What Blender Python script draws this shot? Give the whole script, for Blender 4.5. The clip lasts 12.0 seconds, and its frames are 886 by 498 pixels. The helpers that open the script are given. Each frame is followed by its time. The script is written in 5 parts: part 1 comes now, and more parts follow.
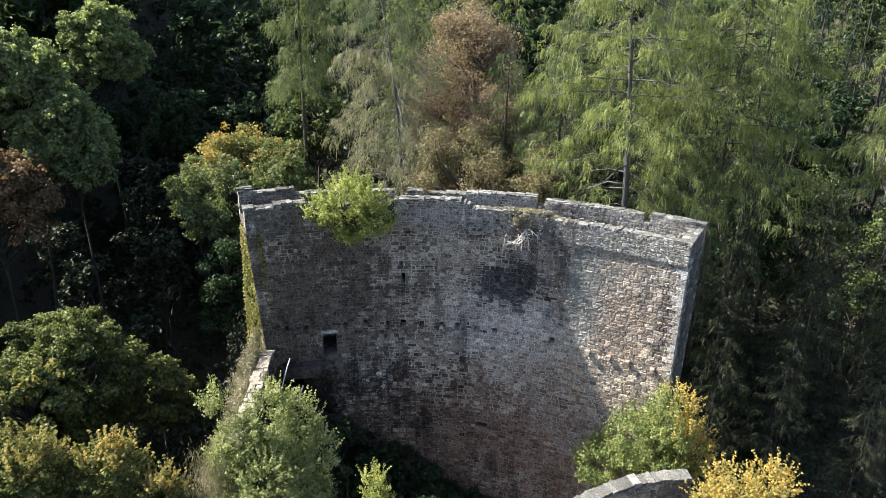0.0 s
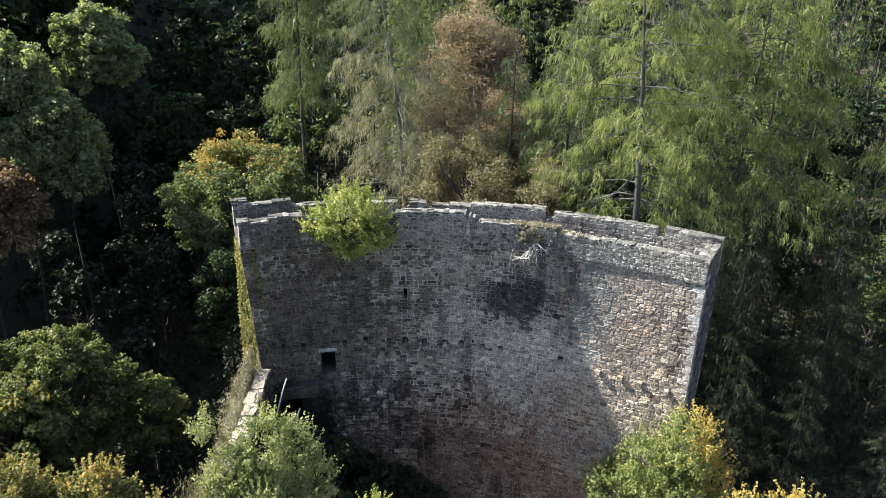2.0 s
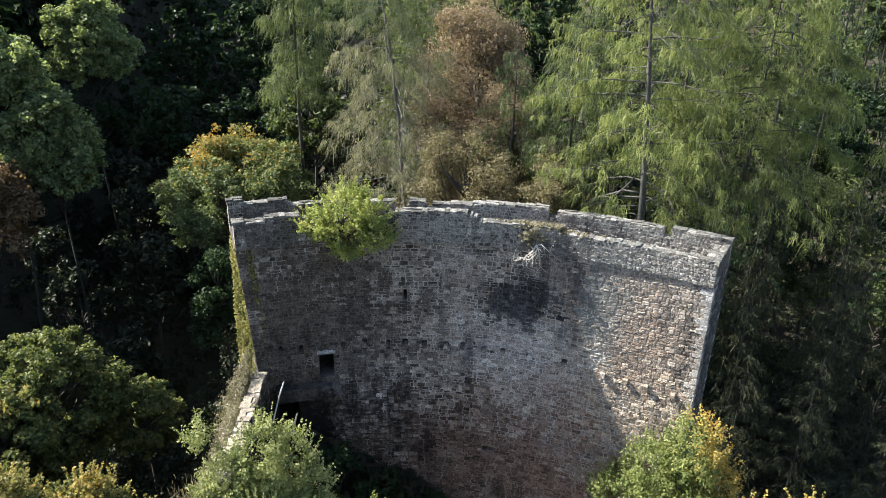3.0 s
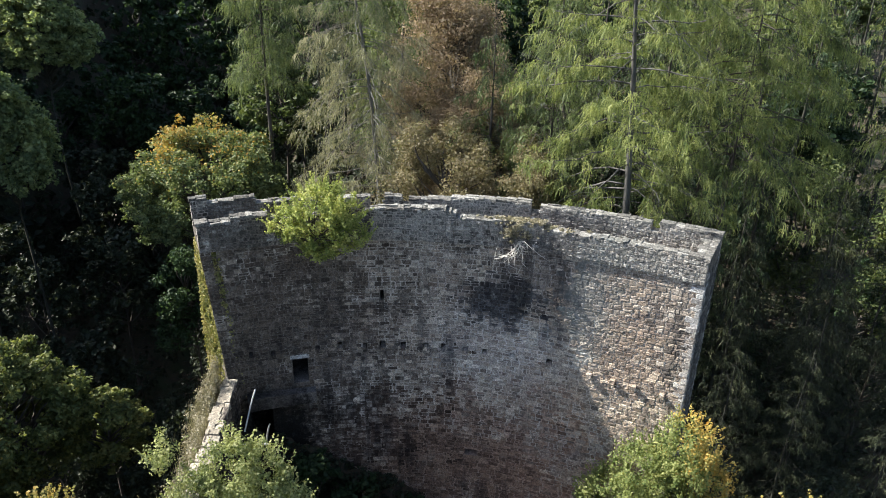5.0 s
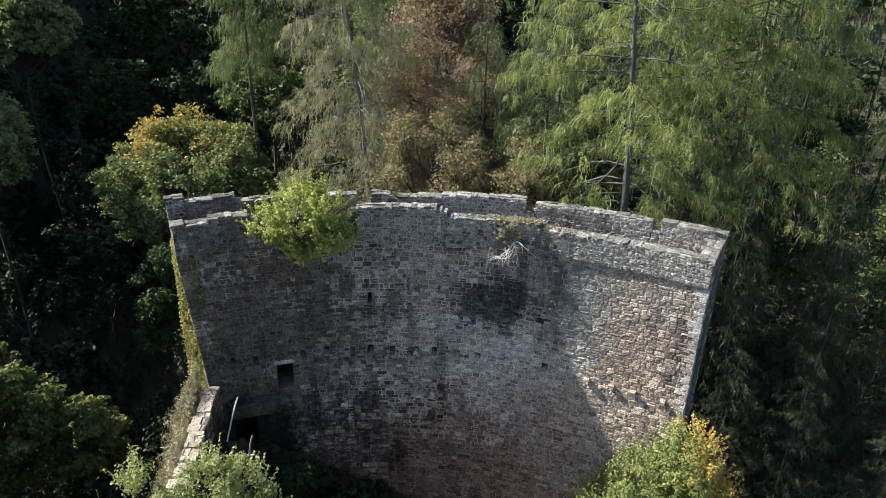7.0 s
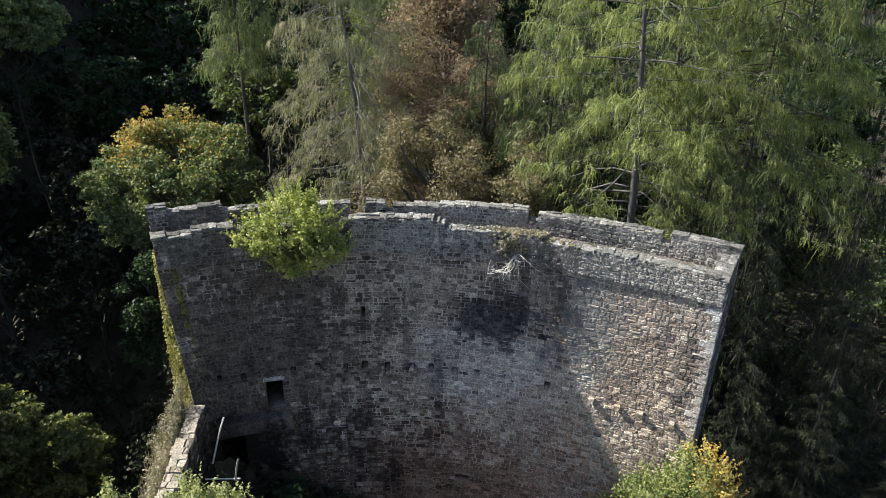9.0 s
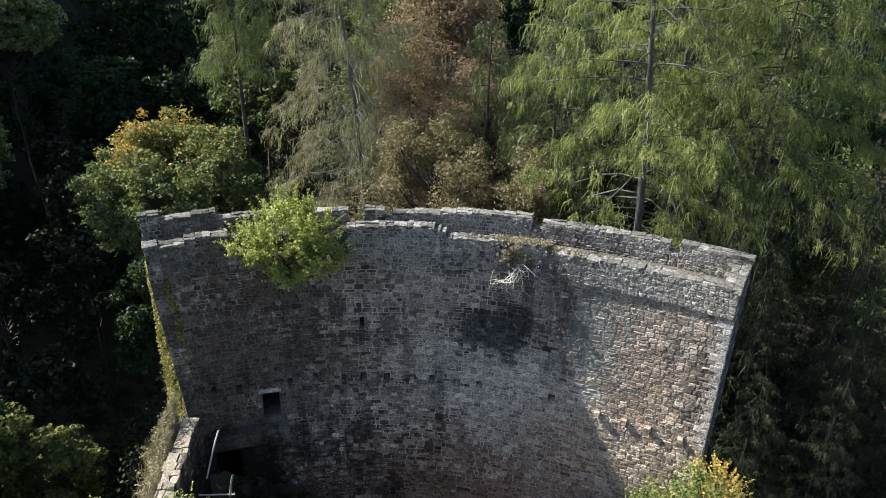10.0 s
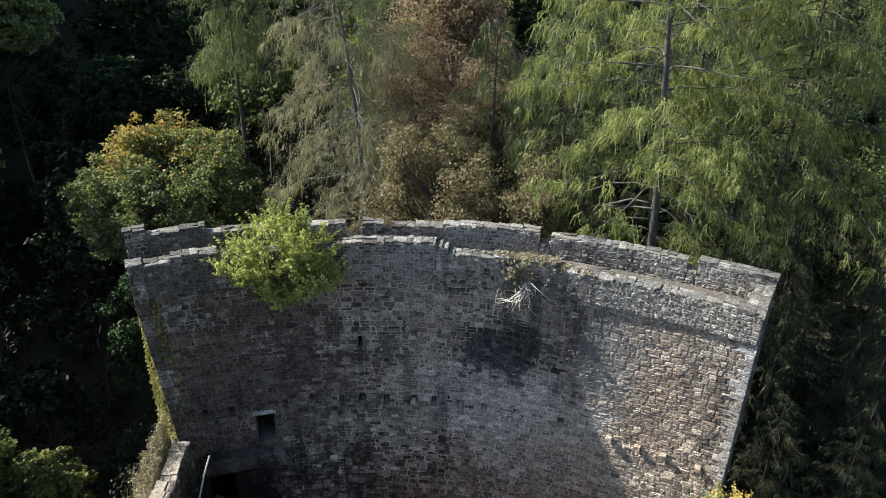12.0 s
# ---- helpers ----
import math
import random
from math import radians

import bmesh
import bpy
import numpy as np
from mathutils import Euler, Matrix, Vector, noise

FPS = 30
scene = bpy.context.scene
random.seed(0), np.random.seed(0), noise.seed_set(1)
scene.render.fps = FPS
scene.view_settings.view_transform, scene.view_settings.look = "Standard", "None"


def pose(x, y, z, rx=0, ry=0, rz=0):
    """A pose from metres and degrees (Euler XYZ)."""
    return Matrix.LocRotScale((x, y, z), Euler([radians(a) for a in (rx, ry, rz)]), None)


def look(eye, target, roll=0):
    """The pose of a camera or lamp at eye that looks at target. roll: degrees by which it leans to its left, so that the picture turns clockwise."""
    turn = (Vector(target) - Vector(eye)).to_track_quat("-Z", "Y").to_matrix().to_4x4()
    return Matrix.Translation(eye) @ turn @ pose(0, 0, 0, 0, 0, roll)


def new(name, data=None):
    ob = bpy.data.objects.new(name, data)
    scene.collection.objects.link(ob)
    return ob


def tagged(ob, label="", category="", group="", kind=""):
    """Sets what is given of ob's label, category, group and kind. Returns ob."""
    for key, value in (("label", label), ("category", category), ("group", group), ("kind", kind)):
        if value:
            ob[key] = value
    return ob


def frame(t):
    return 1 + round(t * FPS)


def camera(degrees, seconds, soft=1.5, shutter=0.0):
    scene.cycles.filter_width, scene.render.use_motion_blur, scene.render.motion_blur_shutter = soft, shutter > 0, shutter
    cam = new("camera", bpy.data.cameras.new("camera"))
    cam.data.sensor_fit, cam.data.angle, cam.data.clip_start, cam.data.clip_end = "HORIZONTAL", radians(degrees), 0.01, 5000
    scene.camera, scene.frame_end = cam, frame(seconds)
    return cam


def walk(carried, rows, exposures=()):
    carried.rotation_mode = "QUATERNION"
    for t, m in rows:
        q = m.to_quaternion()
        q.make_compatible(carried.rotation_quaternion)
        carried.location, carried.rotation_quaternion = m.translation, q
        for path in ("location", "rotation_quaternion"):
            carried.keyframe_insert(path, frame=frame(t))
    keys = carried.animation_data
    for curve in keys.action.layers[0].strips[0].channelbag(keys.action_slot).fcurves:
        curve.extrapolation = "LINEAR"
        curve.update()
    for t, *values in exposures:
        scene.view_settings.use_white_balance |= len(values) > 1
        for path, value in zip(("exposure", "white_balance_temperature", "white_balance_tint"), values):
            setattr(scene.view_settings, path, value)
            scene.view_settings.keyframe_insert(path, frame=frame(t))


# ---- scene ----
cam = camera(64.4, 12.0, soft=0.4)
PATH = [
    (0, (-1.749, -0.579, 29.665), (-1.674, 1.265, 28.894), 1.3),
    (0.5, (-1.778, -0.131, 29.68), (-1.703, 1.714, 28.91), 1.3),
    (1, (-1.81, 0.447, 29.702), (-1.736, 2.291, 28.933), 1.3),
    (1.5, (-1.827, 1.0, 29.732), (-1.753, 2.845, 28.963), 1.3),
    (2, (-1.87, 1.637, 29.714), (-1.797, 3.481, 28.944), 1.3),
    (2.5, (-1.957, 2.245, 29.768), (-1.882, 4.085, 28.988), 1.3),
    (3, (-1.961, 2.902, 29.816), (-1.884, 4.736, 29.021), 1.3),
    (5, (-1.881, 5.157, 29.771), (-1.741, 6.968, 28.933), 1.2),
    (5.5, (-1.85, 5.663, 29.779), (-1.701, 7.468, 28.931), 1.2),
    (6, (-1.752, 6.24, 29.786), (-1.595, 8.039, 28.927), 1.2),
    (6.5, (-1.648, 6.753, 29.819), (-1.49, 8.546, 28.949), 1.2),
    (7, (-1.577, 7.309, 29.826), (-1.419, 9.097, 28.945), 1.2),
    (9, (-1.22, 9.48, 29.739), (-1.065, 11.263, 28.846), 1.3),
    (9.5, (-1.128, 10.065, 29.714), (-0.977, 11.848, 28.82), 1.3),
    (10, (-1.083, 10.688, 29.717), (-0.934, 12.47, 28.82), 1.3),
    (10.5, (-0.984, 11.317, 29.739), (-0.839, 13.096, 28.837), 1.2),
    (11, (-0.826, 11.937, 29.774), (-0.69, 13.714, 28.866), 1.1),
    (11.5, (-0.695, 12.487, 29.803), (-0.565, 14.262, 28.89), 0.9),
    (12, (-0.544, 12.96, 29.808), (-0.424, 14.734, 28.892), 0.8),
]
walk(cam, [(t, look(eye, target, roll)) for t, eye, target, roll in PATH], exposures=[(0.0, 1.76), (12.0, 1.25)])

# ---- light ----
SUN_DIR = Vector((1.0, -0.296, -0.957)).normalized()      # the way the sunlight travels
SUN_ELEV = math.asin(-SUN_DIR.z)
SUN_AZ = math.atan2(-SUN_DIR.x, -SUN_DIR.y)               # clockwise from +y
world = bpy.data.worlds.new("sky")
scene.world = world
world.use_nodes = True
wn = world.node_tree
sky = wn.nodes.new("ShaderNodeTexSky")
sky.sky_type = "NISHITA"
sky.sun_disc = False
sky.sun_elevation = SUN_ELEV
sky.sun_rotation = SUN_AZ
sky.dust_density = 1.5
sky.ozone_density = 1.0
wn.links.new(sky.outputs[0], wn.nodes["Background"].inputs[0])
wn.nodes["Background"].inputs[1].default_value = 0.084
sun = new("sun", bpy.data.lights.new("sun", "SUN"))
sun.data.energy = 5.0
sun.data.angle = radians(0.53)
sun.data.color = (1.0, 0.955, 0.86)
sun.matrix_world = look((0, 0, 60), Vector((0, 0, 60)) + SUN_DIR)


# ---- materials ----
def nodes_of(name):
    m = bpy.data.materials.new(name)
    m.use_nodes = True
    nt = m.node_tree
    return m, nt, nt.nodes["Principled BSDF"]


def ramp(nt, fac, stops):
    r = nt.nodes.new("ShaderNodeValToRGB")
    els = r.color_ramp.elements
    while len(els) < len(stops):
        els.new(0.5)
    for e, (p, c) in zip(els, stops):
        e.position = p
        e.color = (*c, 1) if len(c) == 3 else c
    nt.links.new(fac, r.inputs[0])
    return r.outputs[0]


def maths(nt, op, a, b=None, c=None, clamp=False):
    n = nt.nodes.new("ShaderNodeMath")
    n.operation = op
    n.use_clamp = clamp
    for i, v in enumerate((a, b, c)):
        if v is None:
            continue
        if isinstance(v, (int, float)):
            n.inputs[i].default_value = v
        else:
            nt.links.new(v, n.inputs[i])
    return n.outputs[0]


def mix(nt, fac, a, b, blend="MIX"):
    n = nt.nodes.new("ShaderNodeMix")
    n.data_type = "RGBA"
    n.blend_type = blend
    for sock, v in ((n.inputs[0], fac), (n.inputs[6], a), (n.inputs[7], b)):
        if isinstance(v, (int, float)):
            sock.default_value = v
        elif isinstance(v, tuple):
            sock.default_value = (*v, 1)
        else:
            nt.links.new(v, sock)
    return n.outputs[2]


def noise_tex(nt, vec, scale, detail=4.0, rough=0.6):
    n = nt.nodes.new("ShaderNodeTexNoise")
    n.inputs["Scale"].default_value = scale
    n.inputs["Detail"].default_value = detail
    n.inputs["Roughness"].default_value = rough
    nt.links.new(vec, n.inputs["Vector"])
    return n.outputs[0]


def stretched(nt, vec, sx, sy, sz):
    n = nt.nodes.new("ShaderNodeMapping")
    n.inputs["Scale"].default_value = (sx, sy, sz)
    nt.links.new(vec, n.inputs["Vector"])
    return n.outputs[0]


def bump(nt, bsdf, height, strength, distance):
    b = nt.nodes.new("ShaderNodeBump")
    b.inputs["Strength"].default_value = strength
    b.inputs["Distance"].default_value = distance
    nt.links.new(height, b.inputs["Height"])
    nt.links.new(b.outputs[0], bsdf.inputs["Normal"])


def stain_shade_mask(nt, pos, centre, scale, strength, rnd=None):
    """A ragged patch of staining, or of painted shade or light, on the wall: its weight, 0 to strength."""
    sub = nt.nodes.new("ShaderNodeVectorMath")
    sub.operation = "SUBTRACT"
    nt.links.new(pos, sub.inputs[0])
    sub.inputs[1].default_value = centre
    mul = nt.nodes.new("ShaderNodeVectorMath")
    mul.operation = "MULTIPLY"
    nt.links.new(sub.outputs[0], mul.inputs[0])
    mul.inputs[1].default_value = scale
    size = nt.nodes.new("ShaderNodeVectorMath")
    size.operation = "LENGTH"
    nt.links.new(mul.outputs[0], size.inputs[0])
    ragged = maths(nt, "ADD", noise_tex(nt, pos, 0.5, 5, 0.65), maths(nt, "MULTIPLY", noise_tex(nt, pos, 2.6, 4, 0.7), 0.5))
    f = maths(nt, "SUBTRACT", maths(nt, "MULTIPLY_ADD", ragged, 2.4, -0.8), size.outputs["Value"])
    if rnd is not None:
        f = maths(nt, "ADD", f, maths(nt, "MULTIPLY_ADD", rnd, 0.8, -0.4))
    return maths(nt, "MULTIPLY", maths(nt, "MULTIPLY_ADD", f, 2.0, 0.2, True), strength)


def masonry_material(name, tones, stain_shade=1.0, lichen=0.3, gain=1.0, flecks=0.5, warm=0.4):
    """Weathered sandstone: each stone has a tone of its own, with grain, black crust in streaks and pale lichen; some
    patches paint in shade and light.
    """
    m, nt, bsdf = nodes_of(name)
    geo = nt.nodes.new("ShaderNodeNewGeometry")
    info = nt.nodes.new("ShaderNodeObjectInfo")
    pos = geo.outputs["Position"]
    rnd = maths(nt, "FRACT", maths(nt, "ADD", geo.outputs["Random Per Island"], info.outputs["Random"]))
    odd = maths(nt, "FRACT", maths(nt, "MULTIPLY", rnd, 7.31))
    n = len(tones)
    base = ramp(nt, rnd, [((i + 0.5) / n, tuple(gain * v for v in c)) for i, c in enumerate(tones)])
    big = noise_tex(nt, pos, 0.22, 3, 0.5)
    base = mix(nt, maths(nt, "MULTIPLY_ADD", big, 2.2, -0.75, True), base, mix(nt, warm, base, (0.27, 0.19, 0.155)))
    grain = noise_tex(nt, pos, 9.0, 6, 0.7)
    base = mix(nt, 0.85, base, ramp(nt, grain, [(0.34, (0.38, 0.38, 0.40)), (0.5, (1.0, 1.0, 1.0)), (0.68, (1.5, 1.48, 1.45))]), "MULTIPLY")
    fine = noise_tex(nt, pos, 20.0, 3, 0.6)
    base = mix(nt, 0.8, base, ramp(nt, fine, [(0.36, (0.5, 0.5, 0.51)), (0.5, (1.0, 1.0, 1.0)), (0.64, (1.45, 1.44, 1.42))]), "MULTIPLY")
    speck = noise_tex(nt, pos, 4.0, 3, 0.6)
    base = mix(nt, maths(nt, "MULTIPLY_ADD", speck, 6.0, -3.5, True), base, mix(nt, 0.6, base, (0.06, 0.06, 0.065)))
    # black crust, running down in streaks
    streak = noise_tex(nt, stretched(nt, pos, 1.0, 1.0, 0.16), 0.85, 4, 0.6)
    patch = noise_tex(nt, pos, 0.16, 3, 0.55)
    crust = maths(nt, "MULTIPLY_ADD", maths(nt, "MULTIPLY_ADD", odd, 0.06, maths(nt, "MULTIPLY", streak, patch)), 9.0, -2.8, True)
    base = mix(nt, maths(nt, "MULTIPLY", crust, min(0.9, 0.75 * stain_shade)), base, (0.045, 0.045, 0.05))
    # the large soot-black stain high in the middle of the wall
    mapped = nt.nodes.new("ShaderNodeVectorMath")
    mapped.operation = "DISTANCE"
    wob = nt.nodes.new("ShaderNodeTexNoise")
    wob.inputs["Scale"].default_value = 0.7
    wob.inputs["Detail"].default_value = 5
    nt.links.new(pos, wob.inputs["Vector"])
    shift = nt.nodes.new("ShaderNodeVectorMath")
    shift.operation = "MULTIPLY_ADD"
    nt.links.new(wob.outputs["Color"], shift.inputs[0])
    shift.inputs[1].default_value = (3.4, 3.4, 3.4)
    nt.links.new(stretched(nt, pos, 0.75, 0.75, 1.0), shift.inputs[2])
    nt.links.new(shift.outputs[0], mapped.inputs[0])
    mapped.inputs[1].default_value = (4.1 * 0.75 + 1.7, 40.6 * 0.75 + 1.7, 10.1 + 1.7)
    soot = maths(nt, "ADD", maths(nt, "MULTIPLY_ADD", mapped.outputs["Value"], -1.5, 3.0), maths(nt, "MULTIPLY_ADD", odd, 1.6, -0.8), clamp=True)
    runs = noise_tex(nt, stretched(nt, pos, 1.0, 1.0, 0.09), 1.9, 4, 0.65)
    near = stain_shade_mask(nt, pos, (6.0, 40.0, 12.2), (0.26, 0.26, 0.32), 0.6, odd)
    soot = maths(nt, "MAXIMUM", soot, maths(nt, "MULTIPLY", near, maths(nt, "MULTIPLY_ADD", runs, 8.0, -3.3, True)))
    base = mix(nt, maths(nt, "MULTIPLY", soot, min(0.95, 0.92 * stain_shade)), base, mix(nt, 1.0, base, (0.13, 0.145, 0.18), "MULTIPLY"))
    # left: dark weathering high up, with shade painted in lower down
    base = mix(nt, stain_shade_mask(nt, pos, (-9.4, 41.0, 6.0), (0.105, 0.105, 0.07), min(0.95, 0.9 * stain_shade), odd), base, mix(nt, 1.0, base, (0.24, 0.22, 0.21), "MULTIPLY"))
    base = mix(nt, stain_shade_mask(nt, pos, (6.4, 40.0, 11.8), (0.32, 0.32, 0.34), 0.4 * stain_shade, odd), base, mix(nt, 1.0, base, (0.25, 0.27, 0.33), "MULTIPLY"))
    base = mix(nt, stain_shade_mask(nt, pos, (2.5, 40.8, -3.0), (0.10, 0.10, 0.15), 0.75, odd), base, mix(nt, 1.0, base, (0.72, 0.54, 0.47), "MULTIPLY"))
    base = mix(nt, stain_shade_mask(nt, pos, (8.8, 38.6, 10.6), (0.6, 0.6, 0.28), 0.65, odd), base, mix(nt, 0.5, base, (0.20, 0.245, 0.26)))
    # buff stone at the right, with extra sunlight painted into its colour
    base = mix(nt, stain_shade_mask(nt, pos, (11.8, 37.2, 5.5), (0.25, 0.25, 0.16), 0.6, odd), base, mix(nt, 1.0, base, (1.22, 1.12, 1.0), "MULTIPLY"))
    base = mix(nt, stain_shade_mask(nt, pos, (-5.0, 41.7, 2.5), (0.28, 0.28, 0.2), 0.7, odd), base, mix(nt, 1.0, base, (1.45, 1.55, 1.68), "MULTIPLY"))
    base = mix(nt, stain_shade_mask(nt, pos, (3.6, 40.4, 7.0), (0.22, 0.22, 0.30), 0.8, odd), base, mix(nt, 1.0, base, (1.35, 1.48, 1.62), "MULTIPLY"))
    fleck = maths(nt, "MULTIPLY_ADD", noise_tex(nt, stretched(nt, pos, 1.0, 1.0, 1.25), 5.0, 6, 0.78), 9.0, -5.4, True)
    base = mix(nt, maths(nt, "MULTIPLY", fleck, flecks), base, (0.52, 0.515, 0.50))
    # right end: dark stone, plus painted shade from the trees nearby
    base = mix(nt, stain_shade_mask(nt, pos, (14.9, 37.2, 7.0), (0.45, 0.45, 0.07), 0.75 * stain_shade, odd), base, (0.04, 0.04, 0.042))
    # near-black shade painted round the recess below the landing
    base = mix(nt, stain_shade_mask(nt, pos, (-9.6, 41.0, 0.6), (0.30, 0.05, 0.30), 0.97), base, (0.014, 0.013, 0.012))
    # painted shade, deepening towards the wall's foot
    base = mix(nt, stain_shade_mask(nt, pos, (-3.5, 41.5, -3.5), (0.10, 0.10, 0.15), 0.45, odd), base, mix(nt, 1.0, base, (0.45, 0.42, 0.40), "MULTIPLY"))
    # lichen
    li = noise_tex(nt, pos, 1.7, 6, 0.75)
    li2 = noise_tex(nt, pos, 0.3, 2, 0.5)
    lf = maths(nt, "MULTIPLY", maths(nt, "MULTIPLY_ADD", li, 7.0, -3.9, True), maths(nt, "MULTIPLY_ADD", li2, 3.0, -1.0, True))
    base = mix(nt, maths(nt, "MULTIPLY", lf, lichen), base, (0.48, 0.49, 0.45))
    nt.links.new(base, bsdf.inputs["Base Color"])
    bsdf.inputs["Roughness"].default_value = 0.92
    bsdf.inputs["Specular IOR Level"].default_value = 0.2
    bump(nt, bsdf, maths(nt, "ADD", noise_tex(nt, pos, 22.0, 6, 0.7), noise_tex(nt, pos, 7.0, 5, 0.65)), 1.0, 0.05)
    return m


SANDSTONE = [(0.48, 0.42, 0.35), (0.26, 0.22, 0.18), (0.13, 0.112, 0.098), (0.36, 0.305, 0.25), (0.19, 0.155, 0.13), (0.44, 0.385, 0.325), (0.10, 0.09, 0.082), (0.31, 0.26, 0.21), (0.23, 0.20, 0.175)]
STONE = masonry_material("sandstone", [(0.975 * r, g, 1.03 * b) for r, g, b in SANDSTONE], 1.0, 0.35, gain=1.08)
PARAPET = masonry_material("sandstone_parapet", [(0.21, 0.21, 0.197), (0.10, 0.102, 0.10), (0.30, 0.295, 0.277), (0.155, 0.155, 0.147), (0.40, 0.395, 0.37)], 0.9, 0.5, flecks=0.75, warm=0.15)
COPING = masonry_material("coping_stone", [(0.155, 0.157, 0.148), (0.09, 0.091, 0.087), (0.22, 0.22, 0.206), (0.12, 0.121, 0.114), (0.28, 0.28, 0.264)], 0.6, 0.6, flecks=0.9, warm=0.15)
QUOIN = masonry_material("quoin_stone", [(0.36, 0.36, 0.355), (0.48, 0.485, 0.49), (0.26, 0.255, 0.25), (0.56, 0.57, 0.58)], 0.5, 0.9)
WALKWAY = masonry_material("mossy_walkway", [(0.075, 0.078, 0.065), (0.10, 0.10, 0.09)], 0.6, 0.5, flecks=0.9)
# sandstone with the deep shadow below the doorway put into its colour
STONE_SHADED = masonry_material("shaded_dark_stone", [(0.10, 0.097, 0.092), (0.13, 0.125, 0.118), (0.085, 0.083, 0.078)], 0.3, 0.1, flecks=0.2)
MORTAR = masonry_material("mortar", [(0.38, 0.355, 0.32), (0.45, 0.42, 0.385)], 1.0, 0.3)

RUBBLE_PALE = masonry_material("pale_rubble", [(0.32, 0.29, 0.235), (0.21, 0.19, 0.155), (0.38, 0.345, 0.285), (0.27, 0.245, 0.20)], 0.0, 0.5, warm=0.15)
MORTAR_OLD = masonry_material("old_mortar", [(0.34, 0.32, 0.295), (0.40, 0.375, 0.345)], 0.9, 0.3)


def leaf_material(name, tones, light=0.35, scale=1.1):
    m, nt, bsdf = nodes_of(name)
    geo = nt.nodes.new("ShaderNodeNewGeometry")
    info = nt.nodes.new("ShaderNodeObjectInfo")
    clump = noise_tex(nt, geo.outputs["Position"], scale, 4, 0.65)
    f = maths(nt, "ADD", maths(nt, "MULTIPLY", geo.outputs["Random Per Island"], 0.5), maths(nt, "MULTIPLY_ADD", clump, 2.4, -0.98))
    f = maths(nt, "ADD", f, maths(nt, "MULTIPLY_ADD", info.outputs["Random"], 0.24, -0.12), clamp=True)
    n = len(tones)
    col = ramp(nt, f, [((i + 0.5) / n, (c[0] * 1.03, c[1], c[2] * 1.22)) for i, c in enumerate(tones)])
    nt.links.new(col, bsdf.inputs["Base Color"])
    bsdf.inputs["Roughness"].default_value = 0.5
    bsdf.inputs["Specular IOR Level"].default_value = 0.2
    tr = nt.nodes.new("ShaderNodeBsdfTranslucent")
    nt.links.new(mix(nt, 1.0, col, (1.3, 1.32, 0.8), "MULTIPLY"), tr.inputs["Color"])
    ms = nt.nodes.new("ShaderNodeMixShader")
    ms.inputs[0].default_value = light
    nt.links.new(bsdf.outputs[0], ms.inputs[1])
    nt.links.new(tr.outputs[0], ms.inputs[2])
    nt.links.new(ms.outputs[0], nt.nodes["Material Output"].inputs[0])
    return m


LEAF_GREEN = leaf_material("leaf_green", [(0.034, 0.052, 0.018), (0.064, 0.092, 0.028), (0.10, 0.132, 0.04), (0.15, 0.175, 0.055)])
LEAF_OLIVE = leaf_material("leaf_olive", [(0.055, 0.075, 0.022), (0.105, 0.13, 0.036), (0.165, 0.185, 0.052), (0.235, 0.24, 0.075)])
LEAF_STRAW = leaf_material("leaf_straw", [(0.17, 0.18, 0.06), (0.26, 0.24, 0.075), (0.36, 0.30, 0.09), (0.42, 0.31, 0.08)])
LEAF_RUST = leaf_material("leaf_rust", [(0.075, 0.055, 0.03), (0.13, 0.09, 0.045), (0.19, 0.125, 0.06), (0.17, 0.13, 0.065)])
# leaf green dimmed to hold the deep shade of valley and wood floor
LEAF_SHADED = leaf_material("shaded_leaf", [(0.017, 0.025, 0.013), (0.028, 0.038, 0.018), (0.046, 0.06, 0.028)], 0.2)
LEAF_MAPLE = leaf_material("leaf_maple", [(0.05, 0.075, 0.03), (0.09, 0.125, 0.045), (0.14, 0.18, 0.065), (0.20, 0.235, 0.085)])
LEAF_DARK = leaf_material("leaf_dark_green", [(0.018, 0.035, 0.014), (0.03, 0.055, 0.02), (0.045, 0.08, 0.026)])
LEAF_TURNING = leaf_material("leaf_turning", [(0.13, 0.16, 0.05), (0.22, 0.215, 0.06), (0.33, 0.265, 0.065), (0.40, 0.24, 0.055)], scale=0.6)
LEAF_YELLOW = leaf_material("leaf_yellow", [(0.25, 0.24, 0.07), (0.40, 0.32, 0.08), (0.50, 0.37, 0.09), (0.52, 0.31, 0.07)])
LEAF_FRESH = leaf_material("leaf_yellow_green", [(0.135, 0.18, 0.05), (0.235, 0.285, 0.072), (0.345, 0.38, 0.105), (0.45, 0.455, 0.155)])
LEAF_SHRUB = leaf_material("leaf_shrub", [(0.10, 0.13, 0.045), (0.175, 0.215, 0.072), (0.26, 0.295, 0.105), (0.35, 0.37, 0.15)])
LEAF_DRAB = leaf_material("leaf_drab_brown", [(0.09, 0.086, 0.043), (0.15, 0.134, 0.067), (0.20, 0.17, 0.088), (0.195, 0.19, 0.092)])
LEAF_OAK = leaf_material("leaf_oak", [(0.08, 0.115, 0.045), (0.14, 0.185, 0.07), (0.21, 0.26, 0.10), (0.29, 0.33, 0.13)], 0.45)
LEAF_HAZEL = leaf_material("leaf_hazel", [(0.095, 0.135, 0.04), (0.17, 0.215, 0.062), (0.245, 0.285, 0.088), (0.32, 0.34, 0.115)])
LEAF_BROWN = leaf_material("leaf_brown", [(0.17, 0.14, 0.084), (0.24, 0.192, 0.115), (0.305, 0.235, 0.138), (0.295, 0.25, 0.146)])
